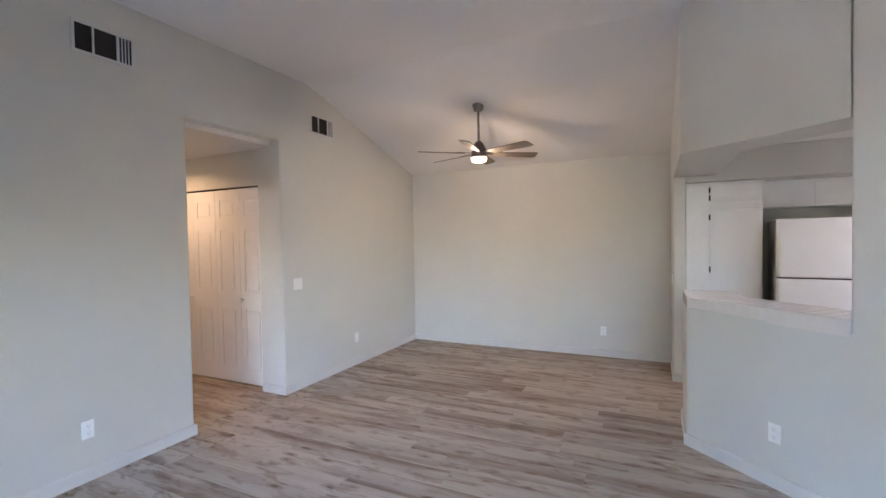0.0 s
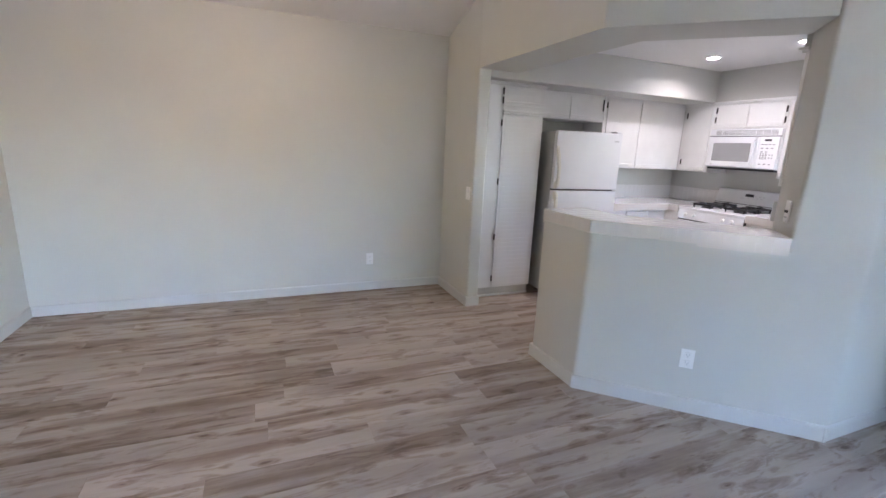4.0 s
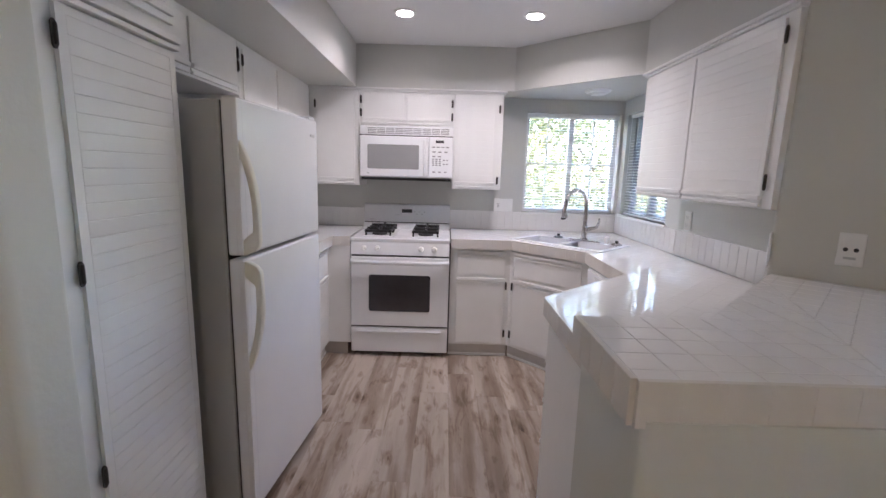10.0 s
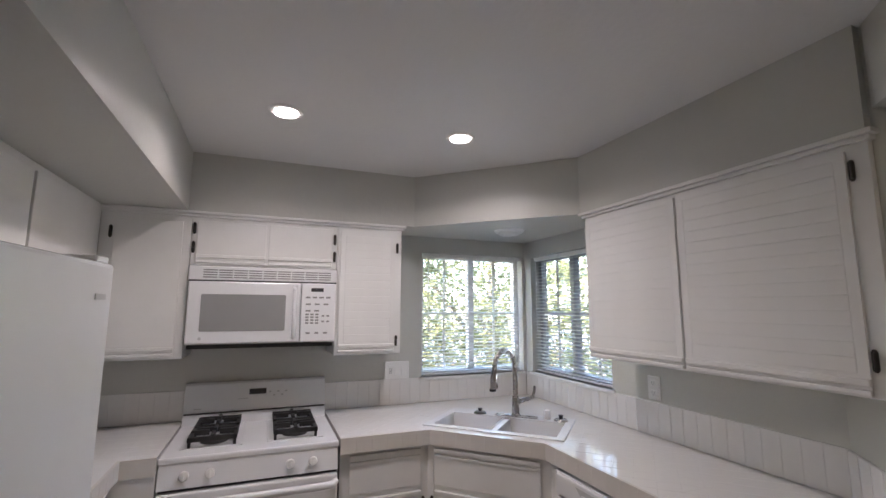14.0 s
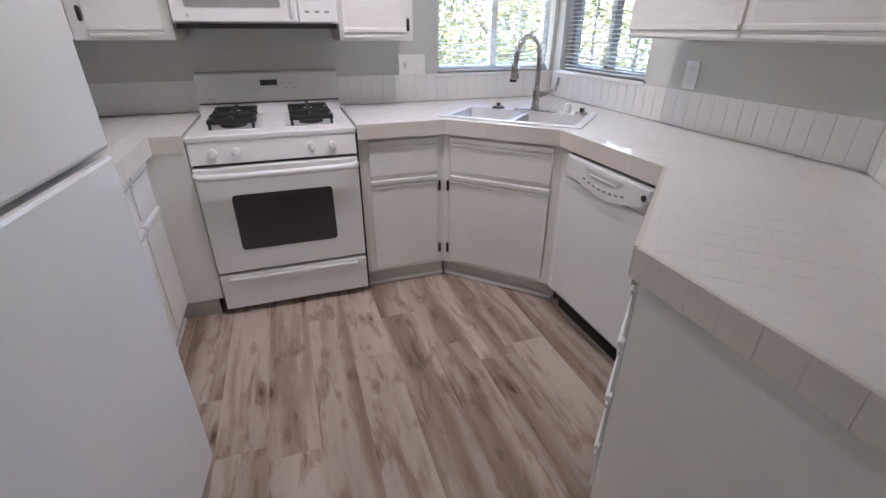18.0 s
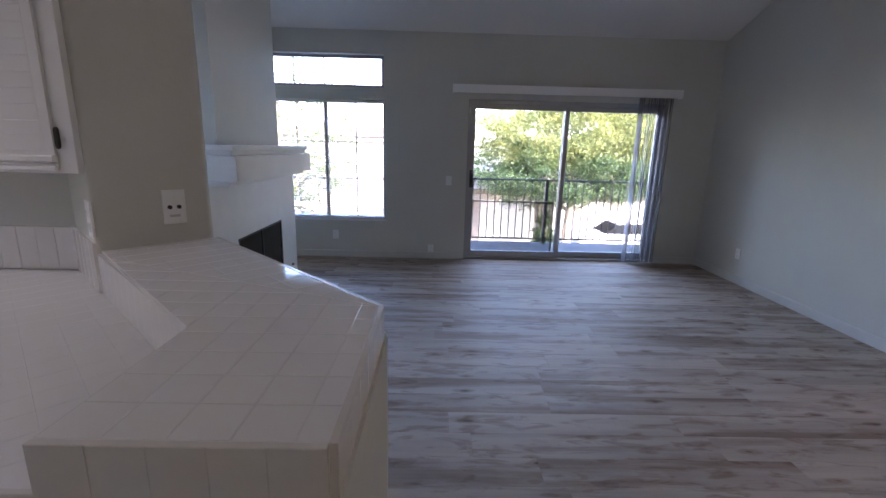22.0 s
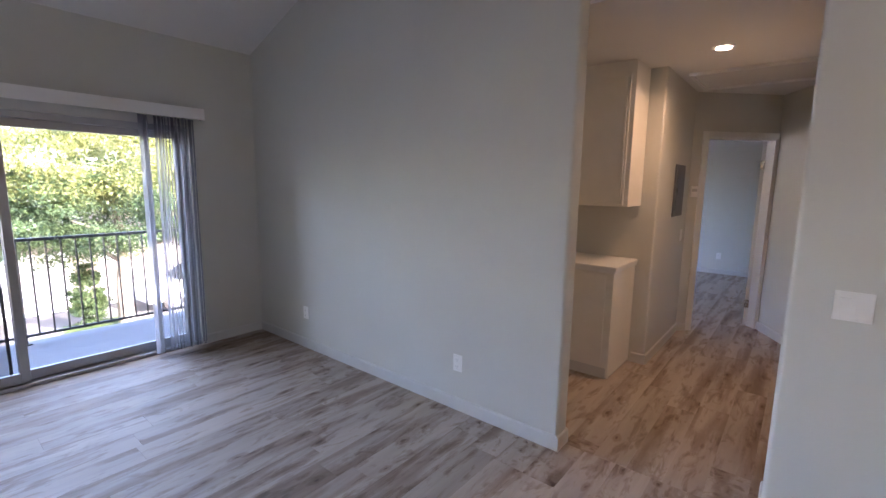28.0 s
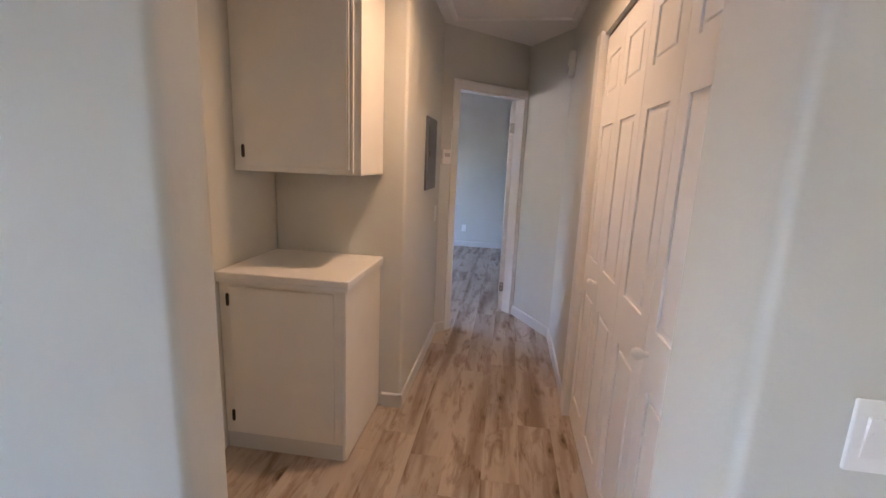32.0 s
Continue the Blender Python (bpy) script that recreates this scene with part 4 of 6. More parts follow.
# dishwasher
dw = thing("dishwasher", "white built-in dishwasher with a pocket handle", "dishwasher", at=pose(2.905, 4.255, 0, 0, 0, 180))
part("tub", B((0, 0.575, 0.0, 0.50, 0.10, 0.865)), grey_side, dw)
part("door_panel", B((0.004, 0.571, -0.025, 0.0, 0.13, 0.735), bevel=0.004), appliance, dw)
cpo = part("control_panel", B((0.004, 0.571, -0.026, 0.0, 0.742, 0.848), bevel=0.004), appliance, dw)
# black strip that paints in the shade under the counter edge
part("top_gap_shade", B((0.004, 0.571, -0.004, 0.02, 0.848, 0.8615)), black_plastic, dw, "black strip for the shade in the gap under the counter edge")
arc = bmesh.new()
low = [(0.03 + 0.02575 * k, 0.790 - 0.062 * math.sin(math.pi * k / 20) ** 0.8) for k in range(21)]
prism(arc, low + [(0.545, 0.843), (0.03, 0.843)], 0, 0.016)
bmesh.ops.bevel(arc, geom=[e for e in arc.edges if all(v.co.z > 0.015 for v in e.verts)], offset=0.006, segments=2, affect="EDGES", profile=0.5)
bmesh.ops.transform(arc, matrix=pose(0, -0.025, 0, 90, 0, 0), verts=arc.verts)
part("curved_bezel", arc, appliance, cpo)
# the grip's recess is only a flat plate, its shade coloured grey
pocket = prism(bmesh.new(), [(0.16, 0.826), (0.415, 0.826), (0.385, 0.800), (0.34, 0.790), (0.235, 0.790), (0.19, 0.800)], 0, 0.0012)
bmesh.ops.transform(pocket, matrix=pose(0, -0.0405, 0, 90, 0, 0), verts=pocket.verts)
part("pocket_shade", pocket, grey_side, cpo, "flat grey plate for the shade of the recessed grip")
part("grip_lip", B((0.20, 0.375, -0.047, -0.041, 0.800, 0.808), bevel=0.002), appliance, cpo)
for k in range(8):
    x = 0.165 + 0.035 * k
    part("button", bx(bmesh.new(), x - 0.009, x + 0.009, -0.043, -0.0405, 0.757 + 0.0012 * (k - 3.5) ** 2, 0.764 + 0.0012 * (k - 3.5) ** 2), mw_glass, cpo)
part("latch_knob", cyl(bmesh.new(), 0.011, 0.006, pose(0.522, -0.041, 0.808, 90, 0, 0), 16), black_plastic, cpo)
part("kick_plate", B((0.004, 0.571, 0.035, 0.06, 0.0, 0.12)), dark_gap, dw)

# peninsula base with its angled drawers and plain end panel
pb = thing("base_cabinet", "white peninsula base cabinet with angled drawers", "cabinet", BASES)
part("body", prism(bmesh.new(), [(2.322, 4.25), (1.85, 4.765), (1.192, 4.765), (1.192, 4.535), (1.795, 3.955), (2.07, 3.702), (2.322, 3.702)], 0.10, 0.876), cab_paint, pb)
part("end_panel", B((1.192, 1.855, 4.765, 4.777, 0.0, 0.876)), cab_paint, pb)
part("toe_kick", prism(bmesh.new(), [(2.30, 4.19), (1.80, 4.70), (1.60, 4.60), (2.25, 3.90)], 0, 0.10), toe_vinyl, pb)
PM = pose(2.322, 4.25, 0, 0, 0, 180 - math.degrees(math.atan2(4.765 - 4.25, 2.322 - 1.85)))
for z0, z1 in ((0.68, 0.845), (0.50, 0.665), (0.31, 0.485), (0.12, 0.295)):
    d = front(pb, "drawer_front", 0.03, 0.66, z0, z1, "top", False)
    d.matrix_basis = PM @ pose(0.025, -0.012, 0)

# tiled counters
def clip_half(poly, p, n):
    """The part of a polygon on the side of the line through p to which n points."""
    out = []
    for a, b in zip(poly, poly[1:] + poly[:1]):
        da, db = (a[0] - p[0]) * n[0] + (a[1] - p[1]) * n[1], (b[0] - p[0]) * n[0] + (b[1] - p[1]) * n[1]
        if da >= 0:
            out.append(a)
        if da * db < 0:
            k = da / (da - db)
            out.append((a[0] + k * (b[0] - a[0]), a[1] + k * (b[1] - a[1])))
    return out


def area(poly):
    return abs(sum(a[0] * b[1] - b[0] * a[1] for a, b in zip(poly, poly[1:] + poly[:1]))) / 2


TILE = 0.0775


def tiles(parent, poly, origin, angle, z, material, size=TILE, gap=0.0002, thick=0.007, ease=0.0011, joined=False):
    """Square tiles over a plan polygon, each one a piece, cut at its edges."""
    u, v = (math.cos(radians(angle)), math.sin(radians(angle))), (-math.sin(radians(angle)), math.cos(radians(angle)))
    us = [(x - origin[0]) * u[0] + (y - origin[1]) * u[1] for x, y in poly]
    vs = [(x - origin[0]) * v[0] + (y - origin[1]) * v[1] for x, y in poly]
    whole, verts, faces = None, [], []
    for i in range(math.floor(min(us) / size), math.ceil(max(us) / size)):
        for j in range(math.floor(min(vs) / size), math.ceil(max(vs) / size)):
            cell = poly
            for off, n in ((i * size + gap, u), (j * size + gap, v)):
                cell = clip_half(cell, (origin[0] + off * n[0], origin[1] + off * n[1]), n) if cell else cell
            for off, n in (((i + 1) * size - gap, u), ((j + 1) * size - gap, v)):
                cell = clip_half(cell, (origin[0] + off * n[0], origin[1] + off * n[1]), (-n[0], -n[1])) if cell else cell
            if len(cell) < 3 or area(cell) < 2.5e-4:
                continue
            full = abs(area(cell) - (size - 2 * gap) ** 2) < 1e-6
            if full and whole:
                ob = new("tile", whole)
            else:
                c = (origin[0] + (i * u[0] + j * v[0]) * size, origin[1] + (i * u[1] + j * v[1]) * size)
                clean = []
                for p in cell:
                    if not clean or math.hypot(p[0] - clean[-1][0], p[1] - clean[-1][1]) > 1e-4:
                        clean.append(p)
                if math.hypot(clean[0][0] - clean[-1][0], clean[0][1] - clean[-1][1]) < 1e-4:
                    clean.pop()
                if len(clean) < 3:
                    continue
                bm = prism(bmesh.new(), [(x - c[0], y - c[1]) for x, y in clean], -thick, 0)
                top = [e for e in bm.edges if all(w.co.z > -1e-5 for w in e.verts)]
                bmesh.ops.bevel(bm, geom=top, offset=ease, segments=2, affect="EDGES", profile=0.6)
                bmesh.ops.recalc_face_normals(bm, faces=bm.faces)
                if joined:
                    bm.verts.ensure_lookup_table()
                    bm.verts.index_update()
                    start = len(verts)
                    verts += [(w.co.x + c[0], w.co.y + c[1], w.co.z + z) for w in bm.verts]
                    faces += [[start + w.index for w in f.verts] for f in bm.faces]
                    bm.free()
                    continue
                me = bpy.data.meshes.new("tile")
                bm.to_mesh(me)
                bm.free()
                me.materials.append(material)
                ob = new("tile", me)
                if full:
                    whole = me
            ob.parent = parent
            ob.matrix_basis = Matrix.Translation((origin[0] + (i * u[0] + j * v[0]) * size, origin[1] + (i * u[1] + j * v[1]) * size, z + rng0.uniform(-0.00012, 0.00012)))
    if joined:
        me = bpy.data.meshes.new("tiles")
        me.from_pydata(verts, [], faces)
        me.materials.append(material)
        ob = new("tiles", me)
        ob.parent = parent
        tagged(ob, kind="stuff")


def edge_tiles(parent, p, q, z0, z1, material, width=TILE, thick=0.011, name="edge_tile", ease=0.0009):
    """A row of upright tiles along a line; their faces lie to its right."""
    run = math.hypot(q[0] - p[0], q[1] - p[1])
    a = math.atan2(q[1] - p[1], q[0] - p[0])
    n = max(1, round(run / width))
    w = run / n
    bm = bx(bmesh.new(), ease * 0.1, w - ease * 0.1, -thick, 0, z0, z1)
    bmesh.ops.bevel(bm, geom=[e for e in bm.edges if all(v.co.y < -thick + 1e-4 for v in e.verts)], offset=ease, segments=2, affect="EDGES")
    bmesh.ops.recalc_face_normals(bm, faces=bm.faces)
    me = bpy.data.meshes.new(name)
    bm.to_mesh(me)
    bm.free()
    me.materials.append(material)
    for k in range(n):
        ob = new(name, me)
        ob.parent = parent
        ob.matrix_basis = Matrix.Translation((p[0] + math.cos(a) * w * k, p[1] + math.sin(a) * w * k, 0)) @ Matrix.Rotation(a, 4, "Z")


CT = 0.935
counter = thing("countertop", "white glazed tile countertop along the kitchen walls and peninsula", "countertop")
SINK = pose(3.228, 4.442, 0, 0, 0, -135)
s2 = math.sqrt(0.5)
ax, ay = (-s2, -s2), (s2, -s2)
SW2, SD = 0.36, 0.43
at_ = lambda a, b: (3.228 + a * ax[0] + b * ay[0], 4.442 + a * ax[1] + b * ay[1])
neg = lambda n: (-n[0], -n[1])
CORNER = [(3.40, 5.16), (3.40, 4.70), (2.975, 4.275), (2.335, 4.275), (2.335, KS), (KE, KS), (KE, 5.16)]
in_depth = clip_half(clip_half(CORNER, at_(0, 0), ay), at_(0, SD), neg(ay))
corner_bits = [clip_half(CORNER, at_(0, 0), neg(ay)), clip_half(CORNER, at_(0, SD), ay), clip_half(in_depth, at_(-SW2, 0), neg(ax)), clip_half(in_depth, at_(SW2, 0), ax)]
PEN = [(2.335, 4.275), (1.865, 4.79), (1.19, 4.79), (1.19, 4.535), (1.795, 3.955), (2.065, KS), (2.335, KS)]
NRUN = [(2.44, 6.06), (3.40, 6.06), (3.40, 5.92), (KE, 5.92), (KE, NORTH), (2.44, NORTH)]
bed = bmesh.new()
for poly in corner_bits + [PEN, NRUN]:
    if len(poly) > 2 and area(poly) > 1e-4:
        prism(bed, poly, 0.877, CT - 0.0006)
part("mortar_bed", bed, counter_tile, counter)
for poly in corner_bits + [PEN]:
    if len(poly) > 2:
        tiles(counter, poly, (2.335, 4.275), 45, CT, counter_tile)
tiles(counter, NRUN, (2.44, 6.06), 0, CT, counter_tile, joined=True)
for p, q in (((3.40, 4.70), (3.40, 5.16)), ((2.975, 4.275), (3.40, 4.70)), ((2.335, 4.275), (2.975, 4.275)), ((1.865, 4.79), (2.335, 4.275)), ((1.20, 4.79), (1.865, 4.79)), ((3.40, 6.06), (2.44, 6.06)), ((3.40, 5.92), (3.40, 6.06))):
    edge_tiles(counter, q, p, 0.862, CT + 0.001, edge_tile)
splash = thing("backsplash", "low white glazed tile backsplash along the kitchen walls", "backsplash")
for p, q in (((KE, NORTH), (2.44, NORTH)), ((KE, KS + 0.012), (KE, NORTH - 0.012)), ((2.075, KS), (KE - 0.012, KS))):
    edge_tiles(splash, q, p, CT + 0.002, CT + 0.165, counter_tile, 0.070, 0.010, "tile", 0.0022)
edge_tiles(splash, (2.068, KS + 0.006), (1.802, 3.962), CT + 0.002, CT + 0.165, counter_tile, 0.070, 0.010, "tile", 0.0022)
edge_tiles(splash, (1.795, 3.957), (1.194, 4.533), CT + 0.002, 1.065, counter_tile, 0.070, 0.010, "tile", 0.0003)

ledge = thing("ledge", "tiled breakfast ledge capping the low wall", "ledge")
LED = [(0.857, 4.868), (0.857, 4.400), (1.548, 3.716), (1.795, 3.955), (1.208, 4.535), (1.208, 4.868)]
part("mortar_bed", prism(bmesh.new(), LED, 0.998, 1.0737), counter_grout, ledge)
turn_n = (0.383, 0.924)
tiles(ledge, clip_half(LED, (0.857, 4.400), turn_n), (1.208, 4.400), 0, 1.075, counter_tile, gap=0.0003, ease=0.0022)
tiles(ledge, clip_half(LED, (0.857, 4.400), neg(turn_n)), (0.857, 4.400), -44.7, 1.075, counter_tile, gap=0.0003, ease=0.0022)
for p, q in (((0.857, 4.868), (0.857, 4.400)), ((0.857, 4.400), (1.548, 3.716)), ((1.208, 4.868), (0.857, 4.868))):
    edge_tiles(ledge, p, q, 0.985, 1.0755, edge_tile)

# sink and faucet
sink = thing("kitchen_sink", "white double-bowl corner sink set into the tiles", "sink", at=SINK)
bowl = bmesh.new()
SW_ = SW2 + 0.012
bx(bowl, -SW_, SW_, -0.012, 0.035, CT + 0.0005, CT + 0.007, bevel=0.003)
bx(bowl, -SW_, SW_, SD - 0.10, SD + 0.012, CT + 0.0005, CT + 0.007, bevel=0.003)
for a, b in ((-SW_, -SW_ + 0.045), (-0.022, 0.022), (SW_ - 0.045, SW_)):
    bx(bowl, a, b, 0.03, SD - 0.095, CT - 0.001 if a != -0.022 else CT - 0.03, CT + 0.0065 if a != -0.022 else CT - 0.004, bevel=0.004)
part("rim", bowl, appliance, sink)
for a, b in ((-SW_ + 0.045, -0.022), (0.022, SW_ - 0.045)):
    w = part("bowl", B((a - 0.008, a, 0.03, SD - 0.1, CT - 0.19, CT), (b, b + 0.008, 0.03, SD - 0.1, CT - 0.19, CT), (a, b, 0.022, 0.03, CT - 0.19, CT), (a, b, SD - 0.1, SD - 0.092, CT - 0.19, CT), (a, b, 0.03, SD - 0.1, CT - 0.198, CT - 0.19)), appliance, sink)
    part("drain", cyl(bmesh.new(), 0.04, 0.004, Matrix.Translation(((a + b) / 2, 0.22, CT - 0.19)), 20), nickel, w)
faucet = thing("faucet", "brushed nickel gooseneck pull-down faucet behind the sink", "faucet", at=SINK @ pose(0.045, SD - 0.065, CT + 0.007))
smooth(part("deck_plate", prism(bmesh.new(), [(-0.125, -0.024), (0.125, -0.024), (0.125, 0.024), (-0.125, 0.024)], 0, 0.006, 0.02, 5), nickel, faucet))
smooth(part("body", cyl(cyl(bmesh.new(), 0.027, 0.012, Matrix.Translation((0, 0, 0.006)), 24, 0.024, 0.003), 0.022, 0.10, Matrix.Translation((0, 0, 0.018)), 24, 0.018, 0.003), nickel, faucet))
arcp = [(0, 0, 0.11), (0, 0, 0.20), (0, -0.002, 0.27)] + [(0, -0.095 + 0.093 * math.cos(a), 0.28 + 0.10 * math.sin(a)) for a in (math.pi * k / 12 for k in range(0, 13))] + [(0, -0.192, 0.25)]
smooth(part("spout", tube(bmesh.new(), arcp, 0.0145, 14), nickel, faucet)).matrix_basis = pose(0, 0, 0, 0, 0, -23)
smooth(part("spray_head", cyl(bmesh.new(), 0.016, 0.075, pose(0, -0.197, 0.254, 184, 0, 0), 18, 0.023, 0.003), nickel, faucet)).matrix_basis = pose(0, 0, 0, 0, 0, -23)
smooth(part("spray_tip", cyl(bmesh.new(), 0.019, 0.012, pose(0, -0.203, 0.178, 184, 0, 0), 18), black_plastic, faucet)).matrix_basis = pose(0, 0, 0, 0, 0, -23)
smooth(part("lever", tube(bmesh.new(), [(0.015, 0, 0.085), (0.06, 0, 0.10), (0.10, -0.004, 0.115), (0.112, -0.006, 0.15), (0.114, -0.006, 0.18)], 0.01, 10, [0.016, 0.013, 0.010, 0.008, 0.007]), nickel, faucet))
for x, y, label, tall in ((-0.17, SD - 0.07, "black rubber sink stopper resting on the rim", 0.018), (0.30, SD - 0.065, "chrome and black sink strainer resting on the rim", 0.02)):
    st = thing("sink_stopper", label, "sink stopper", at=SINK @ pose(x, y, CT + 0.007))
    smooth(part("disc", cyl(bmesh.new(), 0.04, 0.012, Matrix.Identity(4), 20, 0.03, 0.002), black_plastic if x < 0 else nickel, st))
    smooth(part("knob", cyl(bmesh.new(), 0.009, tall, Matrix.Translation((0, 0, 0.012)), 12, 0.014), black_plastic, st))
ag = thing("air_gap", "small clear plastic air gap cap behind the sink", "air gap", at=SINK @ pose(0.225, SD - 0.06, CT + 0.007))
smooth(part("cap", cyl(bmesh.new(), 0.018, 0.05, Matrix.Identity(4), 18, 0.016, 0.004), plastic_white, ag))

# gas range
rg = thing("gas_range", "white freestanding gas range with black grates and a dark oven window", "range", at=pose(3.40, 5.915, 0, 0, 0, -90))
RW = 0.746
part("body", B((0, RW, 0.02, 0.63, 0.04, 0.90), bevel=0.003), appliance, rg)
part("cooktop", B((-0.004, RW + 0.004, 0.0, 0.60, 0.895, 0.925), bevel=0.008), appliance, rg)
for x in (0.19, 0.556):
    part("burner_well", B((x - 0.13, x + 0.13, 0.10, 0.54, 0.924, 0.929), bevel=0.002), appliance, rg)
ctl = bmesh.new()
prism(ctl, [(-0.012, 0.80), (0.03, 0.80), (0.03, 0.897), (0.004, 0.897)], 0.002, RW - 0.002)
bmesh.ops.transform(ctl, matrix=Matrix(((0, 0, 1, 0), (1, 0, 0, 0), (0, 1, 0, 0), (0, 0, 0, 1))), verts=ctl.verts)
cf = part("control_front", ctl, appliance, rg)
for x in (0.10, 0.20, 0.53, 0.63):
    k = smooth(part("knob", cyl(bmesh.new(), 0.021, 0.022, pose(x, -0.004, 0.848, 80, 0, 0), 22, 0.018, 0.003), plastic_white, cf))
    part("pointer", bx(bmesh.new(), -0.003, 0.003, -0.017, 0.017, 0.022, 0.028, 0.001, pose(x, -0.004, 0.848, 80, 0, 0)), plastic_white, k)
part("vent_gap", B((0.006, RW - 0.006, 0.004, 0.02, 0.786, 0.80)), black_plastic, rg)
od = part("oven_door", B((0.002, RW - 0.002, -0.025, 0.018, 0.245, 0.785), bevel=0.008), appliance, rg)
part("oven_window", prism(bmesh.new(), [(0.14, 0.365), (0.605, 0.365), (0.605, 0.65), (0.14, 0.65)], 0, 0.004, 0.018, 4), dark_glass, od, "dark oven window").matrix_basis = pose(0, -0.0245, 0, 90, 0, 0)
hb = bmesh.new()
tube(hb, [(0.012, -0.026, 0.752), (0.03, -0.058, 0.752), (0.08, -0.066, 0.752), (RW / 2, -0.069, 0.752), (RW - 0.08, -0.066, 0.752), (RW - 0.03, -0.058, 0.752), (RW - 0.012, -0.026, 0.752)], 0.016, 12)
smooth(part("oven_handle", hb, appliance, od))
dr = part("storage_drawer", B((0.002, RW - 0.002, -0.025, 0.018, 0.035, 0.232), bevel=0.008), appliance, rg)
part("drawer_pull", B((0.05, RW - 0.05, -0.037, -0.022, 0.195, 0.212), bevel=0.005), appliance, dr)
# black sliver puts in the shade of the gap between range and cabinet
part("side_gap_shade", B((RW + 0.0005, RW + 0.0085, -0.004, 0.05, 0.04, 0.894)), black_plastic, rg, "black strip for the shade in the gap beside the range")
part("seam", B((0.004, RW - 0.004, 0.0, 0.02, 0.231, 0.246)), black_plastic, rg)
part("plinth", B((0.02, RW - 0.02, 0.04, 0.6, 0.0, 0.04)), black_plastic, rg)
bg = bmesh.new()
prism(bg, [(0.545, 0.925), (0.64, 0.925), (0.64, 1.14), (0.615, 1.14), (0.60, 1.13), (0.565, 0.985)], 0.0, RW)
bmesh.ops.transform(bg, matrix=Matrix(((0, 0, 1, 0), (1, 0, 0, 0), (0, 1, 0, 0), (0, 0, 0, 1))), verts=bg.verts)
bk = part("back_guard", bg, appliance, rg)
SL = math.degrees(math.atan2(0.035, 0.145))
GU = pose(0, 0.5655, 0.985, -SL, 0, 0)
part("guard_seam", B((0.004, RW - 0.004, 0.556, 0.568, 0.981, 0.987)), black_plastic, rg)
part("clock_display", bx(bmesh.new(), 0.325, 0.415, -0.003, 0.001, 0.085, 0.115, 0, GU), black_plastic, bk)
for k in range(9):
    part("key", bx(bmesh.new(), 0.27 + 0.013 * k if k < 4 else 0.43 + 0.022 * (k - 4), 0.278 + 0.013 * k if k < 4 else 0.442 + 0.022 * (k - 4), -0.0025, 0.001, 0.062 if k < 4 else 0.09 - 0.02 * (k % 2), 0.067 if k < 4 else 0.098 - 0.02 * (k % 2), 0, GU), grey_side, bk)
part("badge", bx(bmesh.new(), 0.05, 0.085, -0.002, 0.001, 0.02, 0.025, 0, GU), grey_side, bk)
for x in (0.19, 0.556):
    for y in (0.20, 0.43):
        part("burner", cyl(cyl(bmesh.new(), 0.062, 0.014, Matrix.Translation((x, y, 0.929)), 24, 0.055, 0.002), 0.042, 0.01, Matrix.Translation((x, y, 0.941)), 24, 0.03, 0.003), black_iron, rg)
        gr = bmesh.new()
        s = 0.10
        for dx in (-s, s - 0.012):
            bx(gr, x + dx - 0.003, x + dx + 0.015, y - 0.098, y + 0.098, 0.954, 0.974, bevel=0.002)
        for dy in (-0.095, 0.083):
            bx(gr, x - s, x + s, y + dy - 0.003, y + dy + 0.015, 0.954, 0.974, bevel=0.002)
        for kx in (-1, 1):
            for ky in (-1, 1):
                bx(gr, x + kx * s - (0.012 if kx > 0 else 0), x + kx * s + (0.012 if kx < 0 else 0), y + ky * 0.095 - (0.012 if ky > 0 else 0), y + ky * 0.095 + (0.012 if ky < 0 else 0), 0.929, 0.962, bevel=0.002)
        for a in range(4):
            m = Matrix.Translation((x, y, 0.968)) @ Matrix.Rotation(radians(90 * a), 4, "Z")
            bx(gr, 0.022, 0.098, -0.008, 0.008, -0.008, 0.016, bevel=0.002, m=m)
        part("grate", gr, black_iron, rg)

# microwave
mw = thing("microwave", "white over-the-range microwave with a grey window and keypad", "microwave", at=pose(3.685, 5.90, 0, 0, 0, -90))
MW = 0.737
part("case", B((0, MW, 0.02, 0.355, 1.372, 1.775), bevel=0.003), appliance, mw)
part("vent_grille", B((0.0, MW, 0.0, 0.03, 1.70, 1.772), bevel=0.004), appliance, mw)
for c in range(9):
    for j in range(4):
        part("louvre", B((0.066 + 0.0715 * c, 0.131 + 0.0715 * c, -0.0015, 0.004, 1.712 + 0.0125 * j, 1.7185 + 0.0125 * j)), mw_glass, mw)
part("door_seam", B((0.002, MW - 0.002, -0.003, 0.01, 1.6935, 1.701)), black_plastic, mw)
md = part("door", B((0.004, 0.545, -0.012, 0.02, 1.378, 1.694), bevel=0.008), appliance, mw)
part("window", prism(bmesh.new(), [(0.065, 1.44), (0.47, 1.44), (0.47, 1.628), (0.065, 1.628)], 0, 0.003, 0.008, 3), mw_glass, md).matrix_basis = pose(0, -0.012, 0, 90, 0, 0)
smooth(part("door_handle", tube(bmesh.new(), [(0.515, -0.010, 1.40), (0.515, -0.032, 1.42), (0.515, -0.037, 1.53), (0.515, -0.032, 1.65), (0.515, -0.010, 1.67)], 0.012, 10), appliance, md))
part("emblem", cyl(bmesh.new(), 0.008, 0.002, pose(0.07, -0.0118, 1.405, 90, 0, 0), 14), grey_side, md)
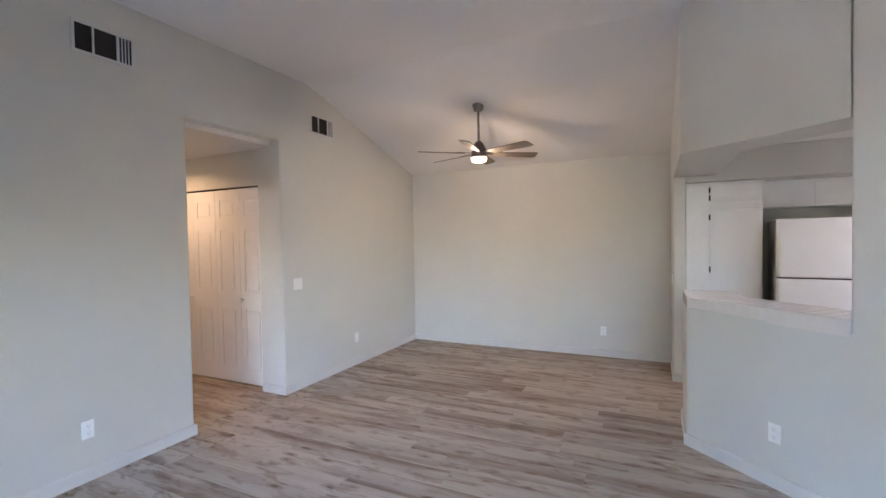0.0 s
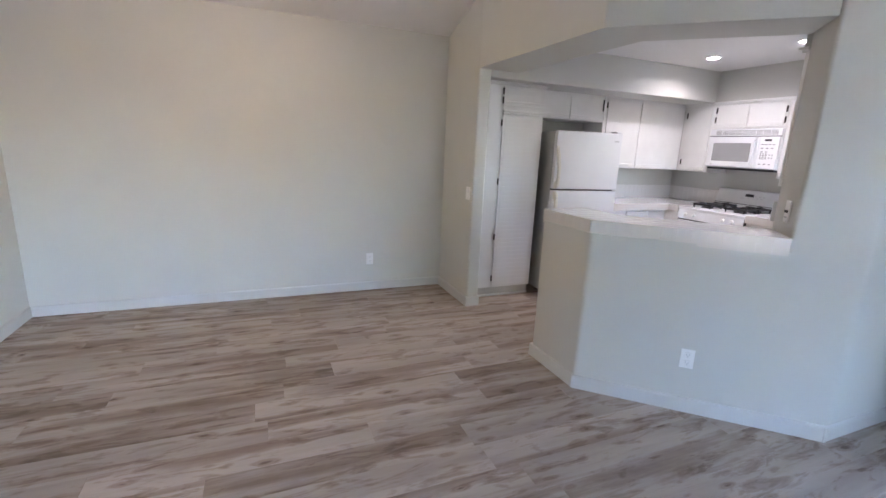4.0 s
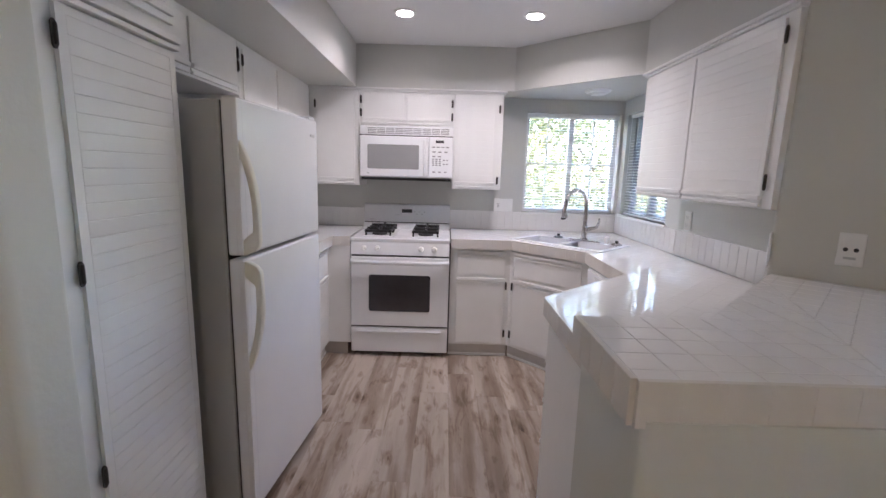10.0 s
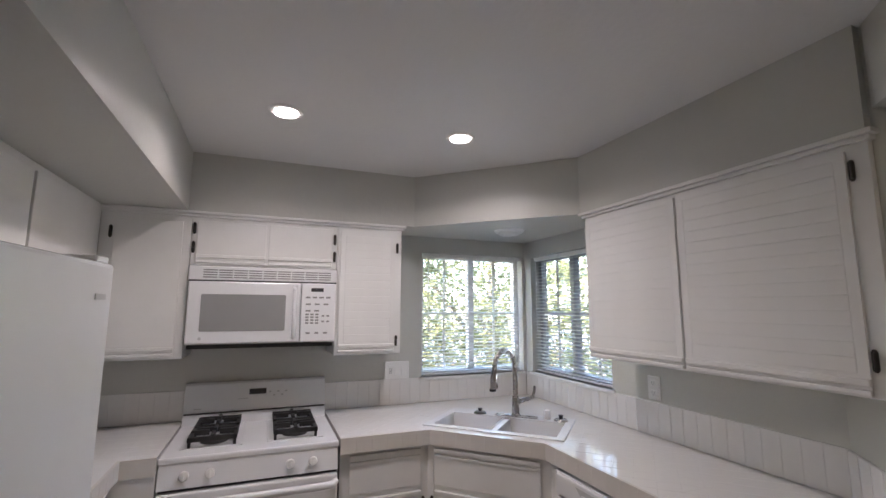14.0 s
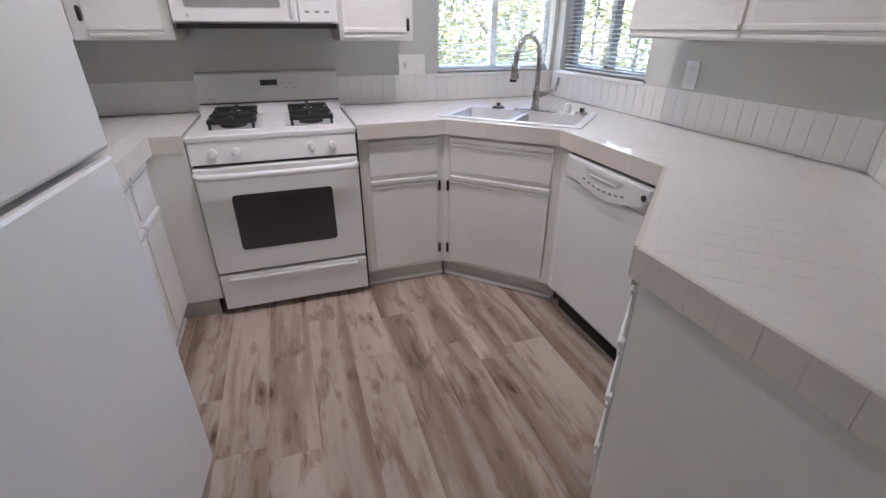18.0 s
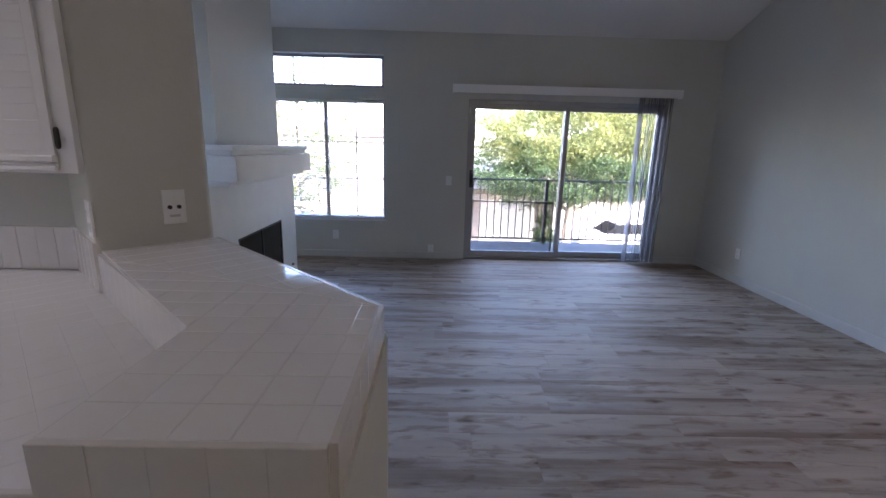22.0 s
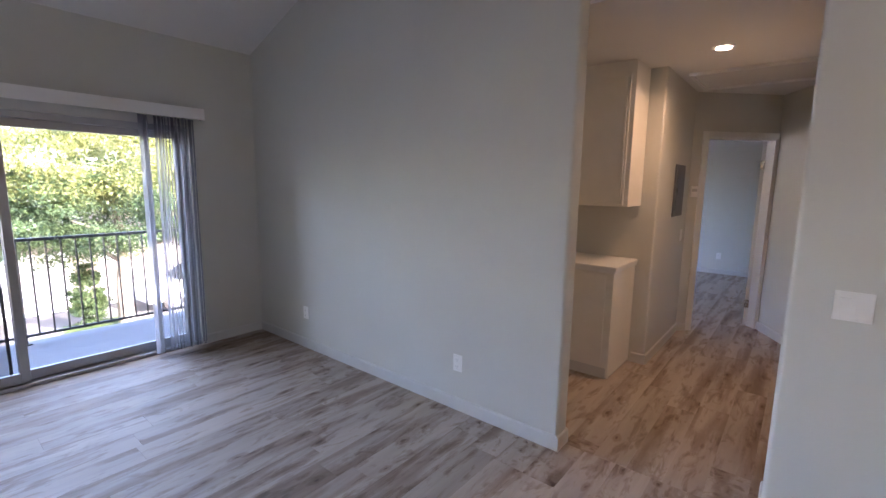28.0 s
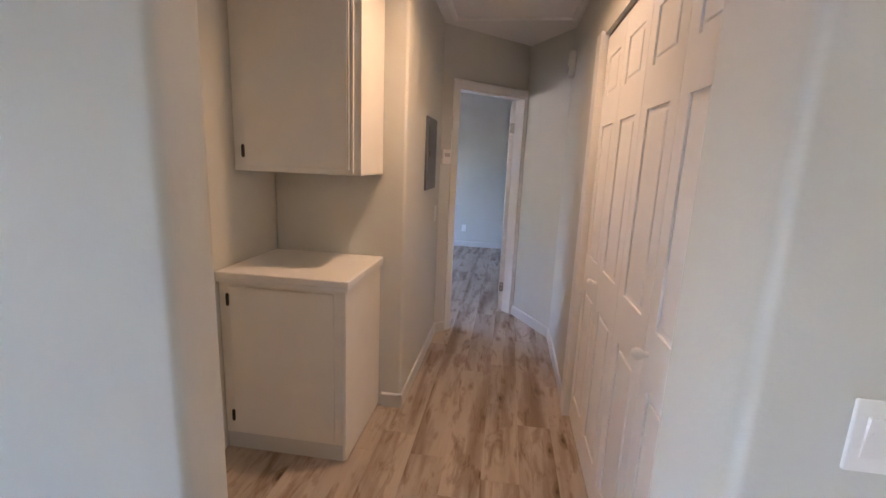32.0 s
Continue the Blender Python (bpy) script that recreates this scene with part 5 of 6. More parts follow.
kp = part("control_panel", B((0.549, MW - 0.004, -0.012, 0.02, 1.378, 1.694), bevel=0.006), appliance, mw)
part("display", B((0.60, 0.665, -0.0135, -0.011, 1.648, 1.668)), black_plastic, kp)
keys = [(0.572 + 0.036 * c, 0.024, 1.612) for c in range(4)] + [(0.574 + 0.047 * c, 0.026, 1.575) for c in range(3)] + [(0.574 + 0.045 * c, 0.026, 1.540) for c in range(2)]
keys += [(0.574 + 0.026 * c, 0.017, 1.520 - 0.0155 * w) for w in range(4) for c in range(3)] + [(0.660 + 0.026 * c, 0.014, 1.512 - 0.03 * w) for w in range(2) for c in range(2)]
keys += [(0.578 + 0.046 * c, 0.022, 1.420) for c in range(3)]
for x, w, z in keys:
    part("key", B((x, x + w, -0.0128, -0.011, z, z + 0.009)), mw_glass, kp)
part("underside", B((0.012, MW - 0.012, 0.012, 0.34, 1.352, 1.3725)), black_plastic, mw)

# refrigerator, standing a little askew
fr = thing("refrigerator", "white top-freezer refrigerator with cream handles", "refrigerator", at=pose(1.685, 5.936, 0, 0, 0, math.degrees(math.atan2(-0.064, 0.71))))
FW = 0.735
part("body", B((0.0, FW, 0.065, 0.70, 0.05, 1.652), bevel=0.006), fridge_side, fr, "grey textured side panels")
fz = part("freezer_door", B((0.0, FW, 0.0, 0.058, 1.105, 1.660), bevel=0.010), appliance, fr)
fd = part("fridge_door", B((0.0, FW, 0.0, 0.058, 0.062, 1.092), bevel=0.010), appliance, fr)
part("door_gasket", B((0.012, FW - 0.012, 0.056, 0.068, 0.07, 1.648)), dark_gap, fr)
part("base_grille", B((0.01, FW - 0.01, 0.05, 0.10, 0.0, 0.055)), grey_side, fr)
def fridge_handle(door, wide, tapered):
    """A moulded loop handle, standing out from the door: full at one end, tapering into the edge trim at the other."""
    bm, rings, n = bmesh.new(), [], 24
    for k in range(n + 1):
        q = k / n
        out = 0.064 * max(0.02, math.cos(math.pi / 2 * max(0.0, (q - 0.35) / 0.65))) ** 0.8
        if q < 0.12:
            out *= math.sqrt(max(0.05, 1 - (1 - q / 0.12) ** 2))
        ease = min(1.0, max(0.0, (q - 0.12) / 0.10))
        inn = max(0.0, out - 0.021) * ease * ease * (3 - 2 * ease)
        z = wide + (tapered - wide) * q
        x1 = 0.027 + 0.006 * math.sin(math.pi * q)
        rings.append([bm.verts.new(p) for p in ((0.001, 0.004 - inn, z), (x1, 0.004 - inn, z), (x1, 0.002 - out, z), (0.001, 0.002 - out, z))])
    for a, b in zip(rings, rings[1:]):
        for m in range(4):
            bm.faces.new((a[m], a[(m + 1) % 4], b[(m + 1) % 4], b[m]))
    bm.faces.new(rings[0]), bm.faces.new(rings[-1][::-1])
    bmesh.ops.recalc_face_normals(bm, faces=bm.faces)
    long_edges = [e for e in bm.edges if abs(e.verts[0].co.z - e.verts[1].co.z) > 1e-5 and len(e.link_faces) == 2]
    bmesh.ops.bevel(bm, geom=long_edges, offset=0.005, segments=2, affect="EDGES", profile=0.5)
    smooth(part("handle", bm, handle_cream, door, "moulded cream loop handle"), 50)


fridge_handle(fz, 1.108, 1.52)
fridge_handle(fd, 1.086, 0.66)
part("edge_trim", B((-0.003, 0.034, -0.003, 0.02, 1.108, 1.656), bevel=0.004), appliance, fz)
part("edge_trim", B((-0.003, 0.034, -0.003, 0.02, 0.066, 1.088), bevel=0.004), appliance, fd)
part("name_plate", B((FW - 0.09, FW - 0.04, -0.002, 0.001, 1.575, 1.588)), grey_side, fz)
part("top_hinge", B((FW - 0.07, FW - 0.01, 0.01, 0.10, 1.660, 1.676), bevel=0.004), appliance, fr)

# ---- living room and entry ----
fp = thing("fireplace", "white fireplace surround with a tiled hearth and black firebox", "fireplace")
FX = 2.16
soot_glass = Mat("sooty_glass", (0.008, 0.008, 0.009), 0.16).mottled(5, 0.3, 60, 0.02, 0.0004, 0.05)
for y0, y1, z0, z1, nm in ((0.90, 1.30, 0, 1.15, "surround_side"), (2.185, 2.55, 0, 1.15, "surround_side"), (1.30, 2.185, 0.73, 1.15, "surround_head"), (1.30, 2.185, 0, 0.11, "surround_base")):
    part(nm, B((FX, 2.1985, y0, y1, z0, z1)), trim_paint, fp)
part("return_panel", B((2.1985, 2.45, 0.90, 1.144, 0, 1.15)), trim_paint, fp)
part("return_panel", B((2.1985, 2.45, 2.301, 2.55, 0, 1.15)), trim_paint, fp)
part("firebox", B((2.165, 2.195, 1.30, 1.305, 0.11, 0.73), (2.165, 2.195, 2.18, 2.185, 0.11, 0.73), (2.165, 2.195, 1.305, 2.18, 0.11, 0.115), (2.165, 2.195, 1.305, 2.18, 0.725, 0.73), (2.192, 2.1985, 1.305, 2.18, 0.115, 0.725)), soot, fp)
part("fire_screen", B((2.163, 2.168, 1.31, 1.735, 0.12, 0.72), (2.163, 2.168, 1.75, 2.175, 0.12, 0.72)), soot_glass, fp)
part("screen_frame", B((2.158, 2.17, 1.295, 1.312, 0.105, 0.735), (2.158, 2.17, 2.173, 2.19, 0.105, 0.735), (2.158, 2.17, 1.312, 2.173, 0.105, 0.12), (2.158, 2.17, 1.312, 2.173, 0.72, 0.735), (2.158, 2.17, 1.735, 1.75, 0.12, 0.72)), black_plastic, fp)
part("gas_key", cyl(bmesh.new(), 0.012, 0.02, pose(FX, 1.06, 0.25, 0, -90, 0), 14), dark_nickel, fp)
mt = part("mantel", B((1.965, 2.45, 0.955, 2.565, 1.175, 1.335), bevel=0.004), trim_paint, fp)
part("mantel_shelf", B((2.005, 2.47, 0.99, 2.54, 1.335, 1.365), (1.985, 2.46, 0.975, 2.555, 1.365, 1.40), bevel=0.006), trim_paint, mt)
part("mantel_moulding", B((2.03, 2.45, 0.985, 2.535, 1.145, 1.175), bevel=0.006), trim_paint, mt)
hearth = structure("hearth", B((1.742, 2.16, 0.872, 2.57, -0.004, 0.002)), counter_grout, "glossy pale tile hearth flush with the floor", "hearth")
tiles(hearth, [(1.745, 0.875), (2.158, 0.875), (2.158, 2.567), (1.745, 2.567)], (1.745, 0.875), 0, 0.006, hearth_tile, 0.206, 0.0015)

# entry door standing open
DOORM = pose(3.022, 3.368, 0, 0, 0, 180 + math.degrees(math.atan2(3.368 - 3.118, 3.022 - 2.247)))
ed = tagged(thing("door_2", "pale grey panelled entry door with a fan light, standing open", "door", at=DOORM), kind="structure")
EW, EH = 0.81, 2.03
slab = bmesh.new()
cx, cz, R = EW / 2, 1.62, 0.27
pierced(slab, "x", -0.022, 0.022, 0, EW, 0.012, EH, [(cx - R, cx + R, cz, cz + R)])
n = 20
rimv = []
for y in (-0.022, 0.022):
    arc_ = [slab.verts.new((cx + R * math.cos(math.pi * k / n), y, cz + R * math.sin(math.pi * k / n))) for k in range(n + 1)]
    topv = [slab.verts.new((cx + R * (1 - 2 * k / n), y, cz + R)) for k in range(n + 1)]
    rimv.append(arc_)
    for k in range(n):
        slab.faces.new((arc_[k], arc_[k + 1], topv[k + 1], topv[k]))
for k in range(n):
    slab.faces.new((rimv[0][k], rimv[0][k + 1], rimv[1][k + 1], rimv[1][k]))
part("leaf", slab, entry_paint, ed)
for k in range(4):
    a0, a1 = math.pi * k / 4 + 0.06, math.pi * (k + 1) / 4 - 0.06
    m_ = 8
    ring = [(0.09 * math.cos(a0 + (a1 - a0) * i / m_), 0.09 * math.sin(a0 + (a1 - a0) * i / m_)) for i in range(m_ + 1)]
    outer = [(0.245 * math.cos(a0 + (a1 - a0) * i / m_), 0.245 * math.sin(a0 + (a1 - a0) * i / m_)) for i in range(m_, -1, -1)]
    bm = prism(bmesh.new(), ring + outer, -0.003, 0.003)
    p = part("pane", bm, glass, ed)
    p.matrix_basis = pose(cx, 0, cz + 0.005, 90, 0, 0)
    p.visible_shadow = False
for k in range(5):
    a = math.pi * k / 4
    bm = bx(bmesh.new(), 0.0, R + 0.004, -0.018, 0.018, -0.020, 0.020)
    part("fan_light_bar", bm, entry_paint, ed).matrix_basis = pose(cx, 0, cz + 0.004, 0, -math.degrees(a), 0)
bm = prism(bmesh.new(), [(0.1 * math.cos(math.pi * k / 12), 0.1 * math.sin(math.pi * k / 12)) for k in range(13)], -0.019, 0.019)
part("fan_light_hub", bm, entry_paint, ed).matrix_basis = pose(cx, 0, cz + 0.003, 90, 0, 0)


def raised_panel(parent, name, x0, x1, z0, z1, y, material, proud=0.006):
    """A moulded, raised field on a door face at y; both sides of it stand proud of the face."""
    s = -1 if y <= 0 else 1
    bm = bmesh.new()
    for a, b, c, d in ((x0, x1, z0, z0 + 0.014), (x0, x1, z1 - 0.014, z1), (x0, x0 + 0.014, z0 + 0.014, z1 - 0.014), (x1 - 0.014, x1, z0 + 0.014, z1 - 0.014)):
        bx(bm, a, b, y - 0.001 * s, y + proud * s, c, d, bevel=proud / 2)
    i = 0.032
    bx(bm, x0 + i, x1 - i, y - 0.001 * s, y + proud * 1.15 * s, z0 + i, z1 - i, bevel=proud)
    return part(name, bm, material, parent)


for y in (-0.022, 0.022):
    for z0, z1 in ((0.20, 0.78), (0.92, 1.50)):
        for x0, x1 in ((0.11, 0.37), (0.44, 0.70)):
            raised_panel(ed, "panel", x0, x1, z0, z1, y, entry_paint)
for z, nm in ((1.11, "deadbolt"), (0.97, "door_knob")):
    for s in (-1, 1):
        bm = cyl(bmesh.new(), 0.03, 0.012, pose(EW - 0.07, 0.022 * s, z, 90 if s < 0 else -90, 0, 0), 24, 0.026, 0.002)
        if nm == "door_knob":
            cyl(bm, 0.012, 0.03, pose(EW - 0.07, 0.03 * s, z, 90 if s < 0 else -90, 0, 0), 14)
            bmesh.ops.create_uvsphere(bm, u_segments=20, v_segments=12, radius=0.028, matrix=Matrix.Translation((EW - 0.07, 0.07 * s, z)))
        else:
            bx(bm, EW - 0.075, EW - 0.065, 0.034 * s, 0.052 * s, z - 0.016, z + 0.016, bevel=0.002)
        smooth(part(nm, bm, dark_nickel, ed))
part("strike_edge", B((EW - 0.001, EW + 0.002, -0.014, 0.014, 0.92, 1.02), (EW - 0.001, EW + 0.002, -0.014, 0.014, 1.07, 1.15)), dark_nickel, ed)
for z in (0.24, 1.0, 1.78):
    part("hinge", B((-0.012, 0.03, 0.0215, 0.026, z - 0.05, z + 0.05), bevel=0.001), nickel, ed)
structure("door_frame", B((ENTRY_X - 0.012, ENTRY_X + 0.12, D1 - 0.012, D1 + 0.03, 0, 2.05), (ENTRY_X - 0.012, ENTRY_X + 0.12, D0 - 0.03, D0 + 0.012, 0, 2.05), (ENTRY_X - 0.012, ENTRY_X + 0.12, D0 - 0.03, D1 + 0.03, 2.05, 2.09)), trim_paint, "white entry door frame", "door frame")
structure("threshold", B((ENTRY_X + 0.0, ENTRY_X + 0.13, D0, D1, 0.001, 0.014)), dark_nickel, "dark metal entry threshold", "threshold")

# ---- hallway ----
HCAB = "hallway cabinets"
hb_ = cabinet("base_cabinet", "cream base cabinet with a plain door in the hallway alcove", pose(-3.825, 2.303, 0, 0, 0, 90), 0.617, 0, 0.885, 0.532, 0.09, HCAB, hall_cab_paint)
front(hb_, "door", 0.055, 0.565, 0.11, 0.85, "", False, [(0.047, 0.19), (0.047, 0.785)], hall_cab_paint)
part("end_panel", B((0.606, 0.624, -0.012, 0.532, 0.02, 0.885), bevel=0.002), hall_cab_paint, hb_)
part("skirting", B((0.0, 0.605, 0.008, 0.0215, 0.0, 0.088)), base_paint, hb_)
hc = thing("countertop", "white countertop on the hallway cabinet", "countertop")
part("slab", B((-4.358, -3.80, 2.302, 2.945, 0.886, 0.92), bevel=0.006), trim_paint, hc)
part("edge_moulding", B((-4.358, -3.812, 2.930, 2.939, 0.868, 0.886), (-3.812, -3.804, 2.302, 2.939, 0.868, 0.886), bevel=0.002), trim_paint, hc)
hu = cabinet("wall_cabinet", "cream wall cabinet with a plain door over the hallway counter", pose(-3.998, 2.303, 0, 0, 0, 90), 0.63, 1.375, HALLTOP - 0.002, 0.36, group=HCAB, paint=hall_cab_paint)
front(hu, "door", 0.06, 0.565, 1.40, 2.36, "", False, [(0.052, 1.468), (0.052, 2.28)], hall_cab_paint)
part("edge_moulding", B((0.5665, 0.576, -0.015, 0.001, 1.40, 2.36), (0.583, 0.596, -0.01, 0.001, 1.385, 2.375), bevel=0.003), hall_cab_paint, hu)

# closet: two pairs of folding doors with moulded panels
CL = 0.3695
cd = tagged(thing("door_3", "white panelled folding closet doors with round knobs", "closet door", at=pose(-2.99, 4.075, 0, 0, 0, 180)), kind="structure")
for k in range(4):
    x0, x1, e = k * CL + 0.002, (k + 1) * CL - 0.002, 0.072
    fields = ((0.175, 0.815), (1.0, 1.66), (1.80, 1.985))
    rails = [0.015] + [z for f in fields for z in f] + [2.095]
    leaf = part("leaf", B((x0, x1, -0.017, 0.0095, 0.015, 2.095)), door_paint, cd)
    for a, b in ((x0, x0 + e), (x1 - e, x1)):
        part("stile", B((a, b, 0.0093, 0.017, 0.015, 2.095)), door_paint, leaf)
    for z0, z1 in zip(rails[::2], rails[1::2]):
        part("rail", B((x0 + e, x1 - e, 0.0093, 0.017, z0, z1)), door_paint, leaf)
    for z0, z1 in fields:
        field = bx(bmesh.new(), x0 + e + 0.022, x1 - e - 0.022, 0.006, 0.0155, z0 + 0.022, z1 - 0.022)
        bmesh.ops.bevel(field, geom=[w for w in field.edges if all(v.co.y > 0.015 for v in w.verts)], offset=0.0055, segments=2, affect="EDGES", profile=0.5)
        part("panel", field, door_paint, leaf)
    if k in (0, 3):
        x = CL - 0.038 if k == 0 else k * CL + 0.038
        kn = cyl(bmesh.new(), 0.009, 0.025, pose(x, 0.017, 0.915, -90, 0, 0), 14)
        bmesh.ops.create_uvsphere(kn, u_segments=16, v_segments=10, radius=0.019, matrix=Matrix.Translation((x, 0.048, 0.915)))
        smooth(part("knob", kn, plastic_white, leaf))
structure("door_casing", B((-2.987, -2.973, 4.028, 4.06, 0, 2.09), (-4.60, -4.478, 4.022, 4.06, 0, 2.13)), trim_paint, "white closet door casing", "door casing")
structure("closet_track", B((-4.478, -2.987, 4.062, 4.10, 2.098, 2.113)), black_plastic, "dark folding door track", "track")

# bedroom doorway casing and its open door
bc = bmesh.new()
for a, b, c, d in ((0.10, 0.16, 0, 2.10), (0.93, 0.99, 0, 2.10), (0.16, 0.93, 2.04, 2.10)):
    bx(bc, a, b, -0.014, 0.0, c, d, bevel=0.003)
for a, b, c, d in ((0.16, 0.175, 0, 2.025), (0.915, 0.93, 0, 2.025), (0.16, 0.93, 2.025, 2.04)):
    bx(bc, a, b, 0.0, 0.11, c, d)
bmesh.ops.transform(bc, matrix=BED, verts=bc.verts)
structure("bedroom_door_casing", bc, trim_paint, "white bedroom door casing", "door casing")
bd = tagged(thing("door_4", "white bedroom door standing open", "door", at=BED @ pose(0.905, 0.125, 0, 0, 0, 46)), kind="structure")
part("leaf", B((0, 0.72, -0.017, 0.017, 0.012, 2.022), bevel=0.002), door_paint, bd)
part("latch_plate", B((0.719, 0.7215, -0.011, 0.011, 0.93, 0.99)), nickel, bd)
for z in (0.25, 1.78):
    part("hinge", B((-0.006, 0.0, -0.02, 0.02, z - 0.045, z + 0.045)), nickel, bd)

pn = thing("breaker_panel", "dark grey electrical breaker panel in the hallway wall", "breaker panel", at=pose(-4.90, 3.06, 1.26, 0, 0, 180))
part("cover", B((0, 0.38, -0.012, 0.002, 0, 0.48), bevel=0.003), panel_grey, pn)
part("panel_door", B((0.05, 0.33, -0.018, -0.011, 0.06, 0.42), bevel=0.003), panel_grey, pn)
part("latch", B((0.06, 0.085, -0.023, -0.017, 0.22, 0.26), bevel=0.002), black_plastic, pn)
for x in (0.025, 0.355):
    for z in (0.03, 0.45):
        part("screw", cyl(bmesh.new(), 0.006, 0.003, pose(x, -0.011, z, 90, 0, 0), 10), nickel, pn)
th = thing("thermostat", "small white wall thermostat beside the bedroom doorway", "thermostat", at=BED @ pose(0.05, 0, 1.49))
part("case", B((-0.04, 0.04, -0.024, 0.001, -0.055, 0.055), bevel=0.005), plastic_white, th)
part("display", B((-0.028, 0.028, -0.0255, -0.023, 0.0, 0.03)), grey_side, th)
ch = thing("door_chime", "small white door chime box high on the hallway wall", "door chime", at=pose(-5.60, 4.04, 2.20))
part("case", B((-0.05, 0.05, -0.045, 0.001, -0.09, 0.09), bevel=0.008), plastic_white, ch)
part("grille", B((-0.035, 0.035, -0.047, -0.044, -0.07, -0.02)), grey_side, ch)
hatch = structure("attic_hatch", B((-5.42, -4.74, 3.17, 3.98, HALLTOP - 0.007, HALLTOP + 0.004), bevel=0.003), ceiling_paint, "white attic access hatch in the hallway ceiling", "hatch")
part("hatch_trim", B((-5.45, -4.71, 3.14, 3.17, HALLTOP - 0.024, HALLTOP), (-5.45, -4.71, 3.98, 4.01, HALLTOP - 0.024, HALLTOP), (-5.45, -5.42, 3.17, 3.98, HALLTOP - 0.024, HALLTOP), (-4.74, -4.71, 3.17, 3.98, HALLTOP - 0.024, HALLTOP), bevel=0.003), trim_paint, hatch)

# ---- outdoors ----
def leaf_material(name, dark, light):
    g = Mat(name, dark, 0.5)
    geo = g.add("NewGeometry")
    rp = g.ramp(geo, "Random Per Island", [(0.0, dark), (0.6, tuple((a + b) / 2 for a, b in zip(dark, light))), (1.0, light)])
    g.link(rp, "Color", g.b, "Base Color")
    tl, mix = g.add("BsdfTranslucent"), g.add("MixShader")
    mix.inputs[0].default_value = 0.4
    g.link(rp, "Color", tl, "Color").link(g.b, 0, mix, 1).link(tl, 0, mix, 2)
    g.l.new(mix.outputs[0], g.n["Material Output"].inputs[0])
    return g.m


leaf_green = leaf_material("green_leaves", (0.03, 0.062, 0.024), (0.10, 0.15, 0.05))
# sunlight on foliage is put into this yellower copy of the leaf colour
leaf_sun_yellow = leaf_material("sun_yellow_leaves", (0.13, 0.155, 0.04), (0.29, 0.30, 0.10))
leaf_lime = leaf_material("lime_leaves", (0.13, 0.155, 0.06), (0.33, 0.34, 0.16))
bark = Mat("bark", (0.24, 0.20, 0.155), 0.9).mottled(6, 0.3, 40, 0.8, 0.01)


def crown_mesh(rs, centre, radii, clumps, per, leaf, material):
    """A crown of small leaves in uneven clumps."""
    c = rs.normal(size=(clumps, 3))
    c /= np.linalg.norm(c, axis=1)[:, None]
    c *= rs.uniform(0.3, 1.25, (clumps, 1)) ** 0.5
    c = c * np.array(radii) + np.array(centre)
    size = rs.uniform(0.22, 0.5, (clumps, 1, 1)) * min(radii) * 0.55
    p = (c[:, None] + rs.normal(size=(clumps, per, 3)) * size * np.array((1, 1, 0.45))).reshape(-1, 3)
    n = len(p)
    u = rs.normal(size=(n, 3))
    u /= np.linalg.norm(u, axis=1)[:, None]
    w = np.cross(u, rs.normal(size=(n, 3)))
    w /= np.linalg.norm(w, axis=1)[:, None]
    s = rs.uniform(0.6, 1.3, (n, 1)) * leaf
    v = np.stack([p - u * s, p + w * s * 0.45, p + u * s, p - w * s * 0.45], 1).reshape(-1, 3)
    me = bpy.data.meshes.new("crown")
    me.from_pydata(v.tolist(), [], np.arange(4 * n).reshape(-1, 4).tolist())
    me.materials.append(material)
    return me


def tree(label, x, y, ground, height, radii, clumps, per, leaf, material, seed, upper=None):
    rs = np.random.RandomState(seed)
    t = thing("tree", label, "tree", "trees outside", at=pose(x, y, ground))
    zc = height - radii[2]
    pts = [(0, 0, -0.1), (0.06, 0.03, zc * 0.35), (-0.04, 0.06, zc * 0.7), (0.05, 0, zc), (0, 0.02, zc + radii[2] * 0.6)]
    smooth(part("trunk", tube(bmesh.new(), pts, 0.2, 10, [0.24, 0.17, 0.14, 0.09, 0.03]), bark, t))
    for k in range(6):
        a = 2 * math.pi * k / 6 + rs.uniform(-0.4, 0.4)
        z = zc * 0.7 + radii[2] * rs.uniform(-0.1, 0.4)
        r = rs.uniform(0.5, 0.8)
        limb = [(0, 0, z - 0.4), (radii[0] * r * 0.4 * math.cos(a), radii[1] * r * 0.4 * math.sin(a), z + 0.1), (radii[0] * r * math.cos(a), radii[1] * r * math.sin(a), z + radii[2] * 0.4)]
        part("limb", tube(bmesh.new(), limb, 0.06, 7, [0.08, 0.05, 0.015]), bark, t)
    cr = new("crown", crown_mesh(rs, (0, 0, zc), radii, clumps, per, leaf, material))
    cr.parent = t
    # the crown's sunlit top is coloured in as a second, yellower crown
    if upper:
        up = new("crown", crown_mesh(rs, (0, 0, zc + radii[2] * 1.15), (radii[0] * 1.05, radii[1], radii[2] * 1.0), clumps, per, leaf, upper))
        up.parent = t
        tagged(up, "upper leaves with sunlight put into their yellow colour")
    return t


GZ = -2.9
structure("ground", B((-90, 90, -120, 60, GZ - 0.3, GZ)), asphalt, "pale sunlit driveway and ground below the balcony", "ground")
tree("leafy green tree beyond the balcony rail", -4.5, -11.9, GZ, 4.75, (3.75, 2.3, 1.25), 330, 210, 0.048, leaf_green, 3, leaf_sun_yellow)
